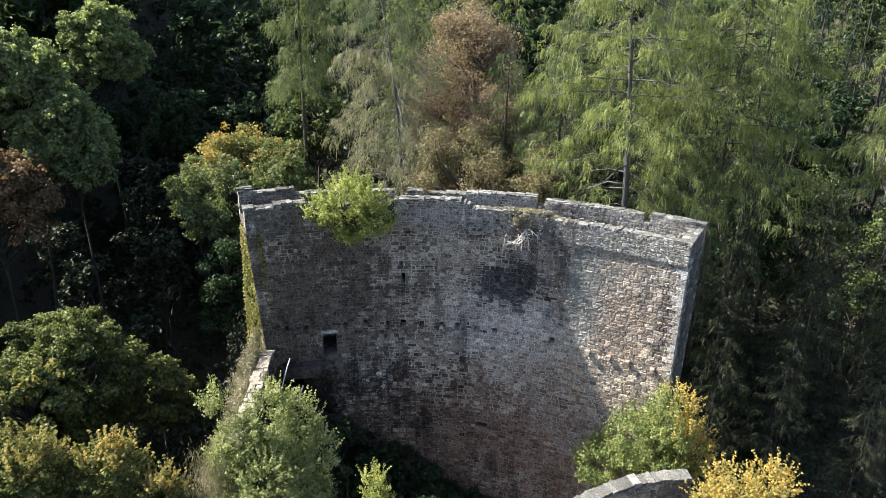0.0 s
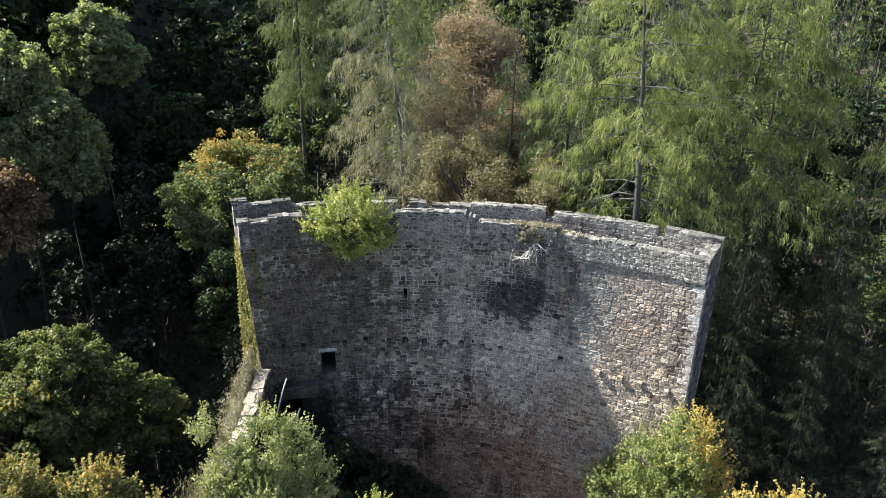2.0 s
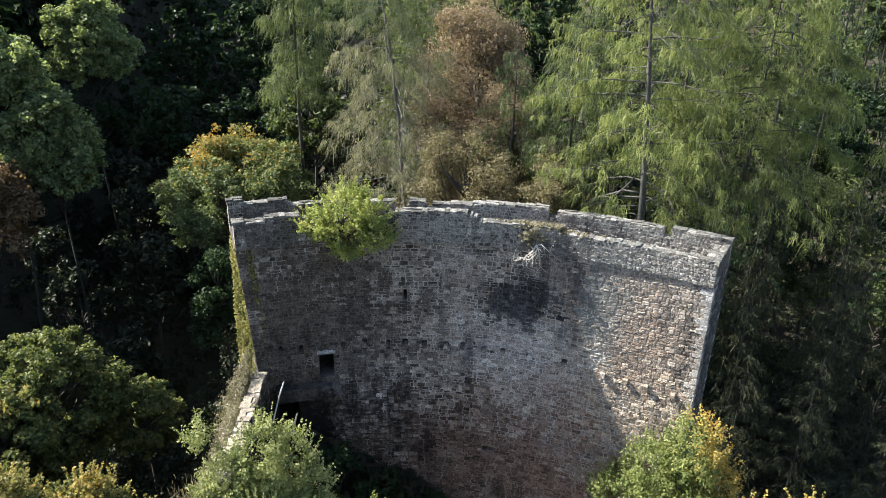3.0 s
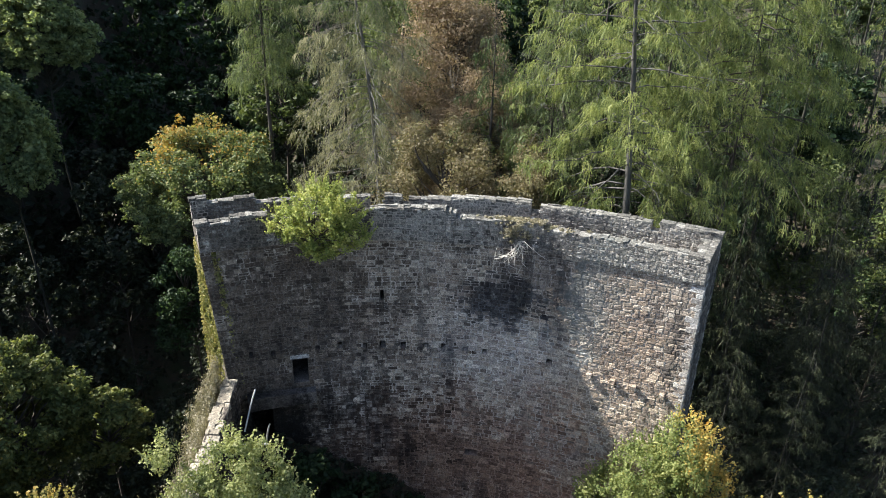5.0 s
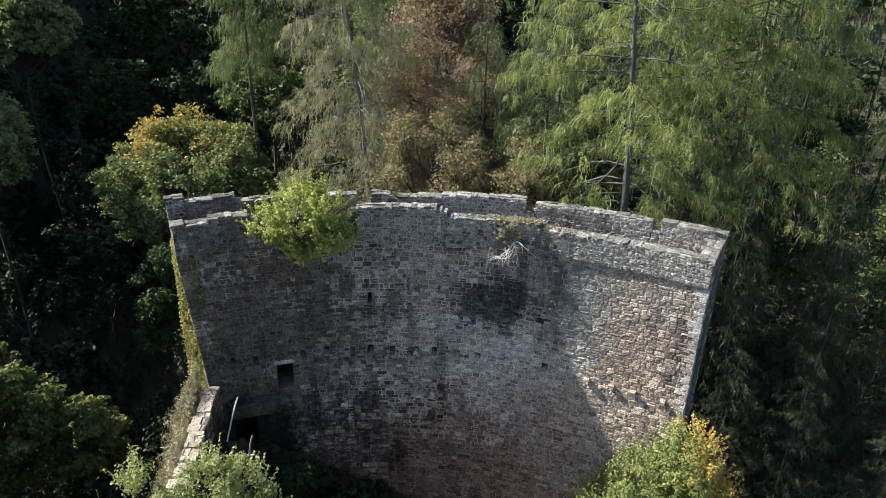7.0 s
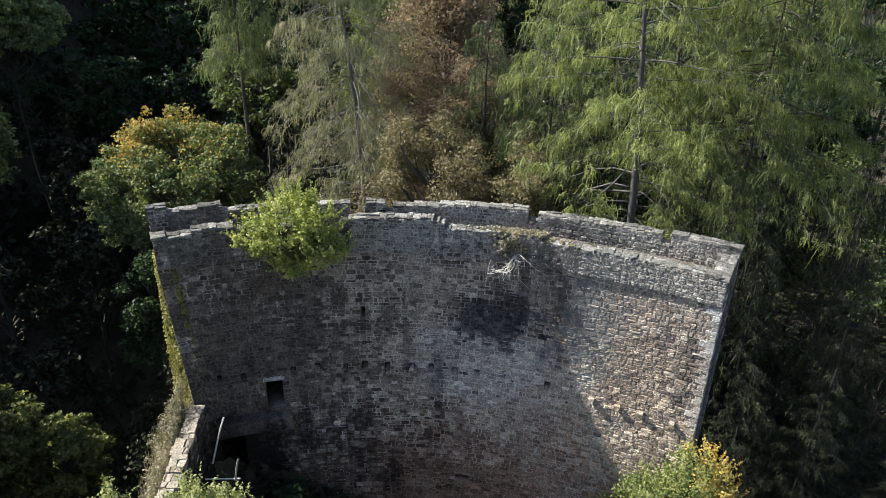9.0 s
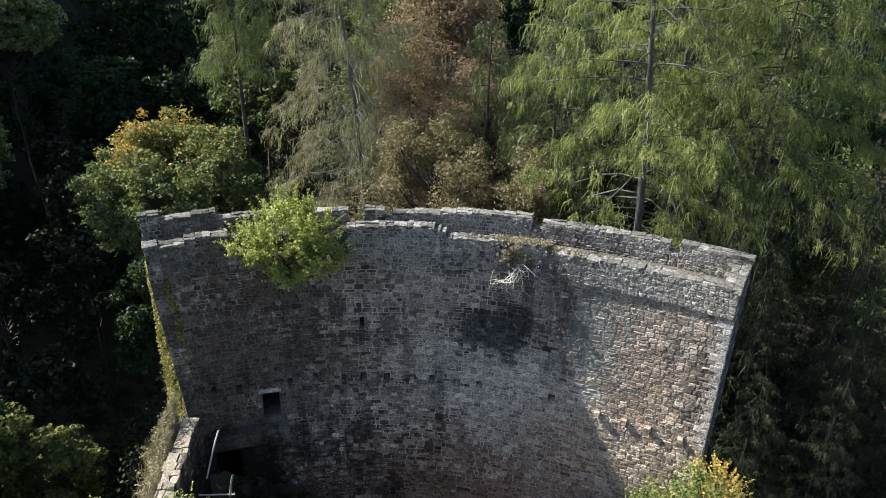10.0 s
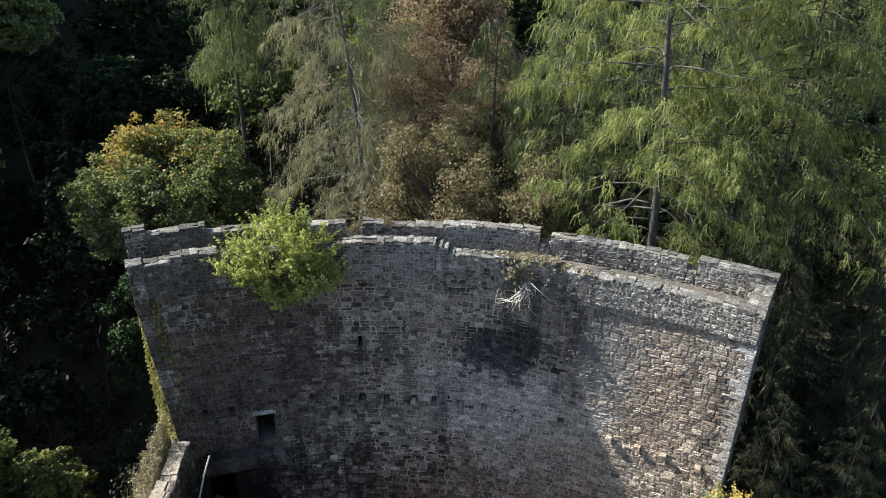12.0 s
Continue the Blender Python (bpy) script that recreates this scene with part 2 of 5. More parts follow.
LARCH = leaf_material("larch_needles", [(0.06, 0.09, 0.03), (0.125, 0.165, 0.052), (0.20, 0.245, 0.075), (0.30, 0.335, 0.115)], 0.4, scale=0.9)
# larch green darkened as a shaded copy, for trees beside the castle
LARCH_SHADED = leaf_material("shaded_larch_needles", [(0.018, 0.025, 0.014), (0.038, 0.048, 0.023), (0.085, 0.098, 0.044)], 0.25)
LARCH_BLUE = leaf_material("larch_needles_dull", [(0.065, 0.092, 0.04), (0.125, 0.165, 0.064), (0.20, 0.24, 0.092)], 0.35)
SPRUCE = leaf_material("spruce_needles", [(0.014, 0.026, 0.012), (0.025, 0.045, 0.018), (0.038, 0.062, 0.022)], 0.15)
DRY_NEEDLE = leaf_material("dry_needles", [(0.165, 0.172, 0.09), (0.265, 0.268, 0.14), (0.36, 0.35, 0.195)], 0.3)
IVY = leaf_material("ivy_leaf", [(0.10, 0.115, 0.035), (0.18, 0.185, 0.055), (0.27, 0.26, 0.08), (0.30, 0.27, 0.12)])
DRY_GRASS = leaf_material("dry_grass", [(0.13, 0.125, 0.07), (0.22, 0.205, 0.12), (0.31, 0.29, 0.18)], 0.25)


def bark_material(name, a, b):
    m, nt, bsdf = nodes_of(name)
    geo = nt.nodes.new("ShaderNodeNewGeometry")
    v = stretched(nt, geo.outputs["Position"], 1, 1, 0.25)
    f = noise_tex(nt, v, 6.0, 6, 0.7)
    nt.links.new(ramp(nt, f, [(0.3, a), (0.7, b)]), bsdf.inputs["Base Color"])
    bsdf.inputs["Roughness"].default_value = 0.9
    bump(nt, bsdf, f, 0.6, 0.03)
    return m


BARK = bark_material("bark", (0.03, 0.026, 0.022), (0.085, 0.072, 0.06))
BARK_PALE = bark_material("bark_pale", (0.13, 0.12, 0.105), (0.34, 0.32, 0.29))
BARK_GREY = bark_material("bark_grey", (0.075, 0.07, 0.062), (0.20, 0.19, 0.17))
BARK_LARCH = bark_material("larch_bark", (0.045, 0.044, 0.042), (0.12, 0.117, 0.112))
# bark darkened to carry the shade inside the wood
BARK_DARK = bark_material("bark_dark_shaded", (0.014, 0.015, 0.011), (0.04, 0.04, 0.03))
TWIG_WHITE = bark_material("bleached_twig", (0.40, 0.38, 0.34), (0.62, 0.60, 0.56))


def ground_material():
    m, nt, bsdf = nodes_of("forest_floor")
    geo = nt.nodes.new("ShaderNodeNewGeometry")
    pos = geo.outputs["Position"]
    a = ramp(nt, noise_tex(nt, pos, 2.5, 6, 0.7), [(0.3, (0.02, 0.016, 0.011)), (0.55, (0.05, 0.037, 0.022)), (0.75, (0.085, 0.06, 0.034))])
    f = maths(nt, "MULTIPLY_ADD", noise_tex(nt, pos, 0.25, 4, 0.6), 4.0, -1.9, True)
    nt.links.new(mix(nt, f, a, (0.028, 0.045, 0.016)), bsdf.inputs["Base Color"])
    bsdf.inputs["Roughness"].default_value = 0.95
    bump(nt, bsdf, noise_tex(nt, pos, 6.0, 6, 0.7), 0.7, 0.08)
    return m


GROUND = ground_material()


def metal_material():
    m, nt, bsdf = nodes_of("galvanised_steel")
    geo = nt.nodes.new("ShaderNodeNewGeometry")
    f = noise_tex(nt, geo.outputs["Position"], 12.0, 5, 0.7)
    nt.links.new(ramp(nt, f, [(0.35, (0.32, 0.32, 0.31)), (0.65, (0.62, 0.62, 0.60))]), bsdf.inputs["Base Color"])
    bsdf.inputs["Metallic"].default_value = 0.4
    bsdf.inputs["Roughness"].default_value = 0.55
    return m


STEEL = metal_material()


# ---- mesh helpers ----
def mesh_of(name, verts, faces, mats, index=None, smooth=False):
    """A mesh from an array of places and an array (or list) of equal-sided faces."""
    me = bpy.data.meshes.new(name)
    verts = np.asarray(verts, dtype=np.float32).reshape(-1, 3)
    groups = [np.asarray(f, dtype=np.int32) for f in (faces if isinstance(faces, list) else [faces]) if len(f)]
    me.vertices.add(len(verts))
    me.vertices.foreach_set("co", verts.ravel())
    me.loops.add(sum(g.size for g in groups))
    me.loops.foreach_set("vertex_index", np.concatenate([g.ravel() for g in groups]))
    me.polygons.add(sum(len(g) for g in groups))
    starts, at = [], 0
    for g in groups:
        starts.append(at + np.arange(len(g), dtype=np.int32) * g.shape[1])
        at += g.size
    me.polygons.foreach_set("loop_start", np.concatenate(starts))
    if index is not None:
        me.polygons.foreach_set("material_index", np.asarray(index, dtype=np.int32))
    for m in (mats if isinstance(mats, (list, tuple)) else [mats]):
        me.materials.append(m)
    me.update(calc_edges=True)
    if smooth:
        me.shade_smooth()
    else:
        me.shade_flat()
    return me


def thing(name, label, category, group="", kind="", at=(0, 0, 0)):
    ob = new(name)
    ob.empty_display_size = 0.2
    ob.location = at
    return tagged(ob, label, category, group, kind)


def part(name, mesh, parent, label="", kind=""):
    ob = new(name, mesh)
    ob.parent = parent
    return tagged(ob, label, kind=kind)


def box_arrays(lo, hi):
    x0, y0, z0 = lo
    x1, y1, z1 = hi
    v = [(x0, y0, z0), (x1, y0, z0), (x1, y1, z0), (x0, y1, z0), (x0, y0, z1), (x1, y0, z1), (x1, y1, z1), (x0, y1, z1)]
    f = [(0, 3, 2, 1), (4, 5, 6, 7), (0, 1, 5, 4), (1, 2, 6, 5), (2, 3, 7, 6), (3, 0, 4, 7)]
    return np.array(v, float), np.array(f)


def tubes(lines, sides=5):
    """Tapered tubes along polylines [(points, radii), ...] as one set of arrays."""
    verts, faces, base = [], [], 0
    ang = np.arange(sides) * 2 * np.pi / sides
    for pts, rad in lines:
        pts = np.asarray(pts, float)
        n = len(pts)
        d = np.gradient(pts, axis=0)
        d /= np.linalg.norm(d, axis=1)[:, None] + 1e-9
        ref = np.where(np.abs(d[:, 2:3]) > 0.9, np.array([[1.0, 0, 0]]), np.array([[0, 0, 1.0]]))
        a = np.cross(d, ref)
        a /= np.linalg.norm(a, axis=1)[:, None] + 1e-9
        b = np.cross(d, a)
        r = np.asarray(rad, float)[:, None, None]
        ring = pts[:, None, :] + r * (np.cos(ang)[None, :, None] * a[:, None, :] + np.sin(ang)[None, :, None] * b[:, None, :])
        verts.append(ring.reshape(-1, 3))
        i = np.arange(n - 1)[:, None] * sides
        j = np.arange(sides)[None, :]
        k = (j + 1) % sides
        faces.append((base + np.stack([i + j, i + k, i + sides + k, i + sides + j], -1)).reshape(-1, 4))
        base += n * sides
    return np.concatenate(verts), np.concatenate(faces)


def unit(v):
    return v / (np.linalg.norm(v, axis=-1, keepdims=True) + 1e-9)


def leaves(rng, centres, radii, per, size, flat=0.75, up=0.5, long=1.5):
    """Kite-shaped leaves in clumps; returns places, faces and the clump of each leaf."""
    n = len(centres)
    who = np.repeat(np.arange(n), per)
    k = len(who)
    d = unit(rng.normal(size=(k, 3)))
    off = d * (rng.random(k) ** 0.45)[:, None] * radii[who][:, None] * np.array([1, 1, flat])
    p = centres[who] + off
    nrm = unit(d * 0.7 + rng.normal(size=(k, 3)) * 0.55 + np.array([0, 0, up]))
    t = unit(np.cross(nrm, rng.normal(size=(k, 3))))
    b = np.cross(nrm, t)
    s = size * (0.6 + 0.8 * rng.random(k))[:, None]
    l, w = s * long * 0.5, s * 0.5
    v = np.stack([p - t * l, p + b * w + t * l * 0.1, p + t * l - nrm * s * 0.2, p - b * w + t * l * 0.1], 1)
    f = np.arange(4 * k).reshape(k, 4)
    return v.reshape(-1, 3), f, who


def strands(rng, tops, length, width, drift=0.15, lead=None, fine=True):
    """Hanging strips of three lengths each; lead is the way each one first grows."""
    k = len(tops)
    side = unit(np.stack([rng.normal(size=k), rng.normal(size=k), 0.3 * rng.normal(size=k)], 1))
    move = np.stack([rng.normal(size=k), rng.normal(size=k), np.zeros(k)], 1) * drift
    if lead is not None:
        move = move + lead
    L = length * (0.45 + rng.random(k))
    prof = ((0.7, 0.0), (1.0, 0.5), (0.15, 1.0)) if fine else ((0.9, 0.0), (0.5, 1.0))
    rows = []
    for w, q in prof:
        c = tops + move * (q ** 0.7 * L)[:, None] * 1.6 + np.array([0, 0, -1.0]) * (q ** 1.5 * L)[:, None]
        rows.append(np.stack([c - side * width * w / 2, c + side * width * w / 2], 1))
    n = len(prof)
    v = np.stack(rows, 1).reshape(k, 2 * n, 3)
    f = np.arange(k)[:, None, None] * 2 * n + np.array([[2 * i, 2 * i + 1, 2 * i + 3, 2 * i + 2] for i in range(n - 1)])[None]
    return v.reshape(-1, 3), f.reshape(-1, 4)


def height(x, y):
    """The lie of the land: a spur that falls away at the sides and rises to the hill behind."""
    x, y = np.asarray(x, float), np.asarray(y, float)
    z = -8.5 + 0 * x
    x, y = np.clip(x, -700, 700), np.clip(y, -700, 900)
    z = z - 13.0 / (1 + np.exp((x + 17) / 1.8))
    # added rise on the left, mostly unseen, to keep sun off the valley
    z = z + 40.0 / (1 + np.exp((x + 58) / 4.0))
    z = z - 2.0 / (1 + np.exp(-(x - 22) / 4.0))
    z = z + 9.0 / (1 + np.exp(-(y - 88) / 12.0)) + 16.0 / (1 + np.exp(-(y - 170) / 30.0)) + 30.0 / (1 + np.exp(-(y - 420) / 80.0))
    return z + 0.5 * np.sin(x * 0.21 + 1) * np.cos(y * 0.17) + 0.25 * np.sin(x * 0.53) * np.sin(y * 0.61)


# ---- ground ----
def build_ground():
    side = np.concatenate([-np.geomspace(1800, 95, 14), np.arange(-90, 91, 2.0), np.geomspace(95, 1800, 14)])
    X, Y = np.meshgrid(side, side + 40, indexing="ij")
    n = len(side)
    v = np.stack([X, Y, height(X, Y)], -1).reshape(-1, 3)
    i = np.arange(n - 1)[:, None] * n + np.arange(n - 1)[None, :]
    f = np.stack([i, i + n, i + n + 1, i + 1], -1).reshape(-1, 4)
    ob = new("ground", mesh_of("ground", v, f, GROUND, smooth=True))
    tagged(ob, "dark forest floor of leaf litter, moss and earth on a sloping castle spur", "ground", kind="structure")


build_ground()

# ---- the shield wall ----
WX0, WX1 = -12.3, 13.8          # its ends
WALK, STRING = 14.0, 13.5       # level of the wall walk and of the parapet's foot
THICK = 3.2
FOOT = -9.5
PROUD = 0.14                    # the parapet oversails the wall by this


def plan_y(x):
    return 41.75 - 0.0203 * (x + 3.5) ** 2


XS = np.linspace(WX0 - 1, WX1 + 1, 600)
SS = np.concatenate([[0], np.cumsum(np.hypot(np.diff(XS), np.diff(plan_y(XS))))])
SS -= np.interp(-3.5, XS, SS)


def s_of(x):
    return np.interp(x, XS, SS)


S_LEFT = float(s_of(WX0))


def on_wall(s, z, d):
    """A place s metres along the wall's face, at height z, d metres in from the face."""
    s = np.asarray(s, float)
    s = s + 0.075 * np.clip(STRING - z, 0, 12) * np.clip(1 - (s - S_LEFT) / 4.0, 0, 1) * np.clip(1 - np.asarray(d) / THICK, 0, 1)     # the left end is battered
    x = np.interp(s, SS, XS)
    m = -0.0406 * (x + 3.5)
    q = np.hypot(m, 1)
    return np.stack([x - m / q * d, plan_y(x) + d / q, z + 0 * x], -1)


S0, S1 = float(s_of(WX0)), float(s_of(WX1))


def end_frame(s, out):
    """A flat mapping of an end face: u runs from front to back, d inwards."""
    o = on_wall(np.array([s]), np.array([0.0]), np.array([0.0]))[0]
    b = on_wall(np.array([s]), np.array([0.0]), np.array([1.0]))[0] - o
    t = np.array([b[1], -b[0], 0]) * out

    def at(u, z, d):
        u, z, d = np.broadcast_arrays(np.asarray(u, float), z, d)
        p = o + u[..., None] * b - d[..., None] * t
        if out < 0:
            p = p - (0.075 * np.clip(STRING - z, 0, 12) * np.clip(1 - u / THICK, 0, 1))[..., None] * t
        p[..., 2] = z
        return p
    return at


def courses(rng, u0, u1, z0, z1, hmean=0.235, wmean=0.40, holes=(), top=None):
    """Rows of stones (u0, u1, z0, z1) over a stretch, left out over the holes and above top(u)."""
    out = []
    z = z0
    while z < z1 - 0.05:
        h = hmean * rng.uniform(0.62, 1.42)
        if z1 - z - h < 0.1:
            h = z1 - z
        u = u0
        while u < u1 - 0.02:
            w = wmean * (0.42 + 1.25 * rng.random() ** 1.4)
            if u1 - u - w < 0.18:
                w = u1 - u
            pieces = [(u, u + w, z, z + h)]
            if h > 0.22 and rng.random() < 0.22:
                pieces = [(u, u + w, z, z + h * 0.5), (u, u + w, z + h * 0.5, z + h)]
            for a, b, c, e in pieces:
                if any(a < hb and b > ha and c < hd and e > hc for ha, hb, hc, hd in holes):
                    # keep what is left beside the hole
                    for ha, hb, hc, hd in holes:
                        if a < hb and b > ha and c < hd and e > hc:
                            if ha - a > 0.1:
                                out.append((a, ha, c, e))
                            if b - hb > 0.1:
                                out.append((hb, b, c, e))
                            break
                    continue
                if top is not None:
                    lim = float(top((a + b) / 2))
                    if c > lim - 0.06:
                        continue
                    e = min(e, lim)
                out.append((a, b, c, e))
            u += w
        z += h
    return out


RING = np.arange(8)
STONE_FACES4 = np.stack([RING, (RING + 1) % 8, (RING + 1) % 8 + 8, RING + 8], 1)
STONE_FACES3 = np.stack([RING + 8, (RING + 1) % 8 + 8, np.full(8, 16)], 1)


def stone_local(rng, rect, gap=0.011, proud=(0.004, 0.034), bevel=0.02, rough=0.04):
    """Corners (u, z, d) of rubble stones: an eight-sided back ring, an inset front ring and a crown point."""
    r = np.asarray(rect, float)
    n = len(r)
    g = gap * (0.5 + rng.random((n, 1)))
    u0, u1, z0, z1 = r[:, 0:1] + g, r[:, 1:2] - g, r[:, 2:3] + g, r[:, 3:4] - g
    w, t = u1 - u0, z1 - z0
    cut = rng.uniform(0.03, 0.22, (n, 4)) * np.minimum(w, t)
    U = np.concatenate([u0 + cut[:, :1], u1 - cut[:, 1:2], u1, u1, u1 - cut[:, 2:3], u0 + cut[:, 3:], u0, u0], 1)
    Z = np.concatenate([z0, z0, z0 + cut[:, 1:2], z1 - cut[:, 2:3], z1, z1, z1 - cut[:, 3:], z0 + cut[:, :1]], 1)
    jit = np.minimum(0.1 * t, rough)
    U = U + rng.uniform(-1, 1, (n, 8)) * jit
    Z = Z + rng.uniform(-1, 1, (n, 8)) * jit * 0.7
    # the courses rise and fall a little along the wall
    Z = Z + 0.03 * np.sin(1.3 * U + 0.9 * Z) + 0.014 * np.sin(3.7 * U - 2.1 * Z)
    cu, cz = U.mean(1, keepdims=True), Z.mean(1, keepdims=True)
    p = rng.uniform(*proud, (n, 1))
    inset = np.clip(bevel * rng.uniform(0.5, 1.7, (n, 8)) / (0.5 * np.minimum(w, t) + 1e-6), 0, 0.6)
    Ui, Zi = U + (cu - U) * inset, Z + (cz - Z) * inset
    D1 = np.full((n, 8), 0.03)
    D2 = -p + rng.uniform(-0.012, 0.010, (n, 8))
    cu2 = cu + rng.uniform(-0.2, 0.2, (n, 1)) * w
    cd = -p - rng.uniform(-0.008, 0.016, (n, 1))
    return (np.concatenate([U, Ui, cu2], 1), np.concatenate([Z, Zi, cz], 1), np.concatenate([D1, D2, cd], 1))


def stones_mesh(name, rng, rect, mapping, mat, d0=0.0, flip=False, **kw):
    U, Z, D = stone_local(rng, rect, **kw)
    v = mapping(U.ravel(), Z.ravel(), D.ravel() + d0)
    n = len(U)
    base = np.arange(n)[:, None, None] * 17
    f4 = (base + STONE_FACES4[None]).reshape(-1, 4)
    f3 = (base + STONE_FACES3[None]).reshape(-1, 3)
    if flip:
        f4, f3 = f4[:, ::-1], f3[:, ::-1]
    return mesh_of(name, v, [f4, f3], mat)


def shell(name, mapping, ugrid, zgrid, d, mat, holes=(), flip=False, reveal=0.0):
    """A sheet over a stretch with openings; each opening gets reveals and a back."""
    ug = sorted(set(ugrid) | {h[0] for h in holes} | {h[1] for h in holes})
    zg = sorted(set(zgrid) | {h[2] for h in holes} | {h[3] for h in holes})
    verts, faces = [], []

    def quad(a):
        a = np.array(a, float)
        k = len(verts) * 4
        verts.append(mapping(a[:, 0], a[:, 1], a[:, 2]))
        faces.append((k, k + 1, k + 2, k + 3))
    for a, b in zip(ug, ug[1:]):
        for c, e in zip(zg, zg[1:]):
            um, zm = (a + b) / 2, (c + e) / 2
            if any(h[0] < um < h[1] and h[2] < zm < h[3] for h in holes):
                continue
            quad([(a, c, d), (b, c, d), (b, e, d), (a, e, d)])
    for a, b, c, e in holes:
        q = d + reveal
        quad([(a, c, d), (a, e, d), (a, e, q), (a, c, q)])
        quad([(b, e, d), (b, c, d), (b, c, q), (b, e, q)])
        quad([(a, e, d), (b, e, d), (b, e, q), (a, e, q)])
        quad([(b, c, d), (a, c, d), (a, c, q), (b, c, q)])
        quad([(a, c, q), (b, c, q), (b, e, q), (a, e, q)])
    f = np.array(faces)
    return mesh_of(name, np.concatenate(verts), f[:, ::-1] if flip else f, mat)


def block_along(name, s0, s1, zlo, ztop, dlo, dhi, mat, step=0.5):
    """A solid stretch of walling along the curve; ztop is a function of s."""
    s = np.linspace(s0, s1, max(2, int((s1 - s0) / step) + 1))
    zt = np.array([ztop(float(q)) for q in s])
    rows = [on_wall(s, np.full(len(s), zlo), np.full(len(s), dlo)), on_wall(s, np.full(len(s), zlo), np.full(len(s), dhi)),
            on_wall(s, zt, np.full(len(s), dhi)), on_wall(s, zt, np.full(len(s), dlo))]
    v = np.stack(rows, 1).reshape(-1, 3)
    f = []
    for i in range(len(s) - 1):
        for j in range(4):
            k = (j + 1) % 4
            f.append((4 * i + j, 4 * i + 4 + j, 4 * i + 4 + k, 4 * i + k))
    e = 4 * (len(s) - 1)
    f += [(0, 1, 2, 3), (e + 3, e + 2, e + 1, e)]
    return mesh_of(name, v, np.array(f)[:, ::-1], mat)


def sx(*xs):
    return [float(s_of(x)) for x in xs]


def steps(table):
    """Heights by stretch: (x0, x1, z at x0, z at x1)."""
    def at(s):
        x = float(np.interp(s, SS, XS))
        for a, b, za, zb in table:
            if a <= x <= b:
                return za + (zb - za) * (x - a) / (b - a)
        return table[0][2] if x < table[0][0] else table[-1][3]
    return at


NEAR = [(-12.4, -11.7, 15.28, 15.22), (-11.7, -10.6, 15.12, 15.16), (-10.6, -8.7, 15.33, 15.36), (-8.7, -4.2, 15.1, 15.05), (-4.2, -3.5, 14.95, 14.95),
        (-3.5, -3.2, 15.18, 15.18), (-3.2, 1.05, 15.42, 15.56), (1.05, 1.35, 15.42, 15.40), (1.35, 1.6, 15.3, 15.25), (1.6, 1.9, 15.1, 15.1), (1.9, 6.3, 15.06, 15.16), (6.3, 13.9, 14.9, 14.95)]
FAR = [(-12.4, -11.5, 15.62, 15.62), (-11.5, -9.2, 15.3, 15.42), (-9.2, -4.0, 15.05, 15.05), (-4.0, -3.25, 15.1, 15.1), (-3.25, -2.5, 14.15, 14.15), (-2.5, -1.55, 15.15, 15.15),
       (-1.55, -1.2, 14.6, 14.6), (-1.2, 1.05, 15.0, 15.1), (1.05, 5.2, 15.2, 15.32), (5.2, 5.65, 14.7, 14.7), (5.65, 10.9, 15.15, 15.2), (10.9, 11.25, 14.75, 14.75), (11.25, 13.9, 15.3, 15.32)]
near_top, far_top = steps(NEAR), steps(FAR)

DOOR = (*sx(-8.05, -7.15), 4.1, 5.85)
SLIT = (*sx(-2.72, -2.49), 9.55, 10.25)
PUTLOG = (*sx(2.55, 3.35), -1.6, -1.1)
# hole added to make the dark shade below the landing
SHADE_RECESS = (*sx(-11.3, -9.7), -3.6, 2.9)
DRAIN = (*sx(-11.75, -11.5), 13.2, 13.42)
CORBELS = (-10.6, -9.2, -6.52, -5.19, -3.7, -2.58, -1.35, 0.02, 1.05, 2.38, 3.53, 5.14, 7.19)
HOLES = [DOOR, SLIT, PUTLOG, DRAIN, SHADE_RECESS] + [(float(s_of(x)) - 0.16 - 0.05 * math.sin(9 * x), float(s_of(x)) + 0.15, 6.3 + 0.03 * math.sin(5 * x), 6.68 + 0.06 * math.sin(7 * x)) for x in CORBELS]


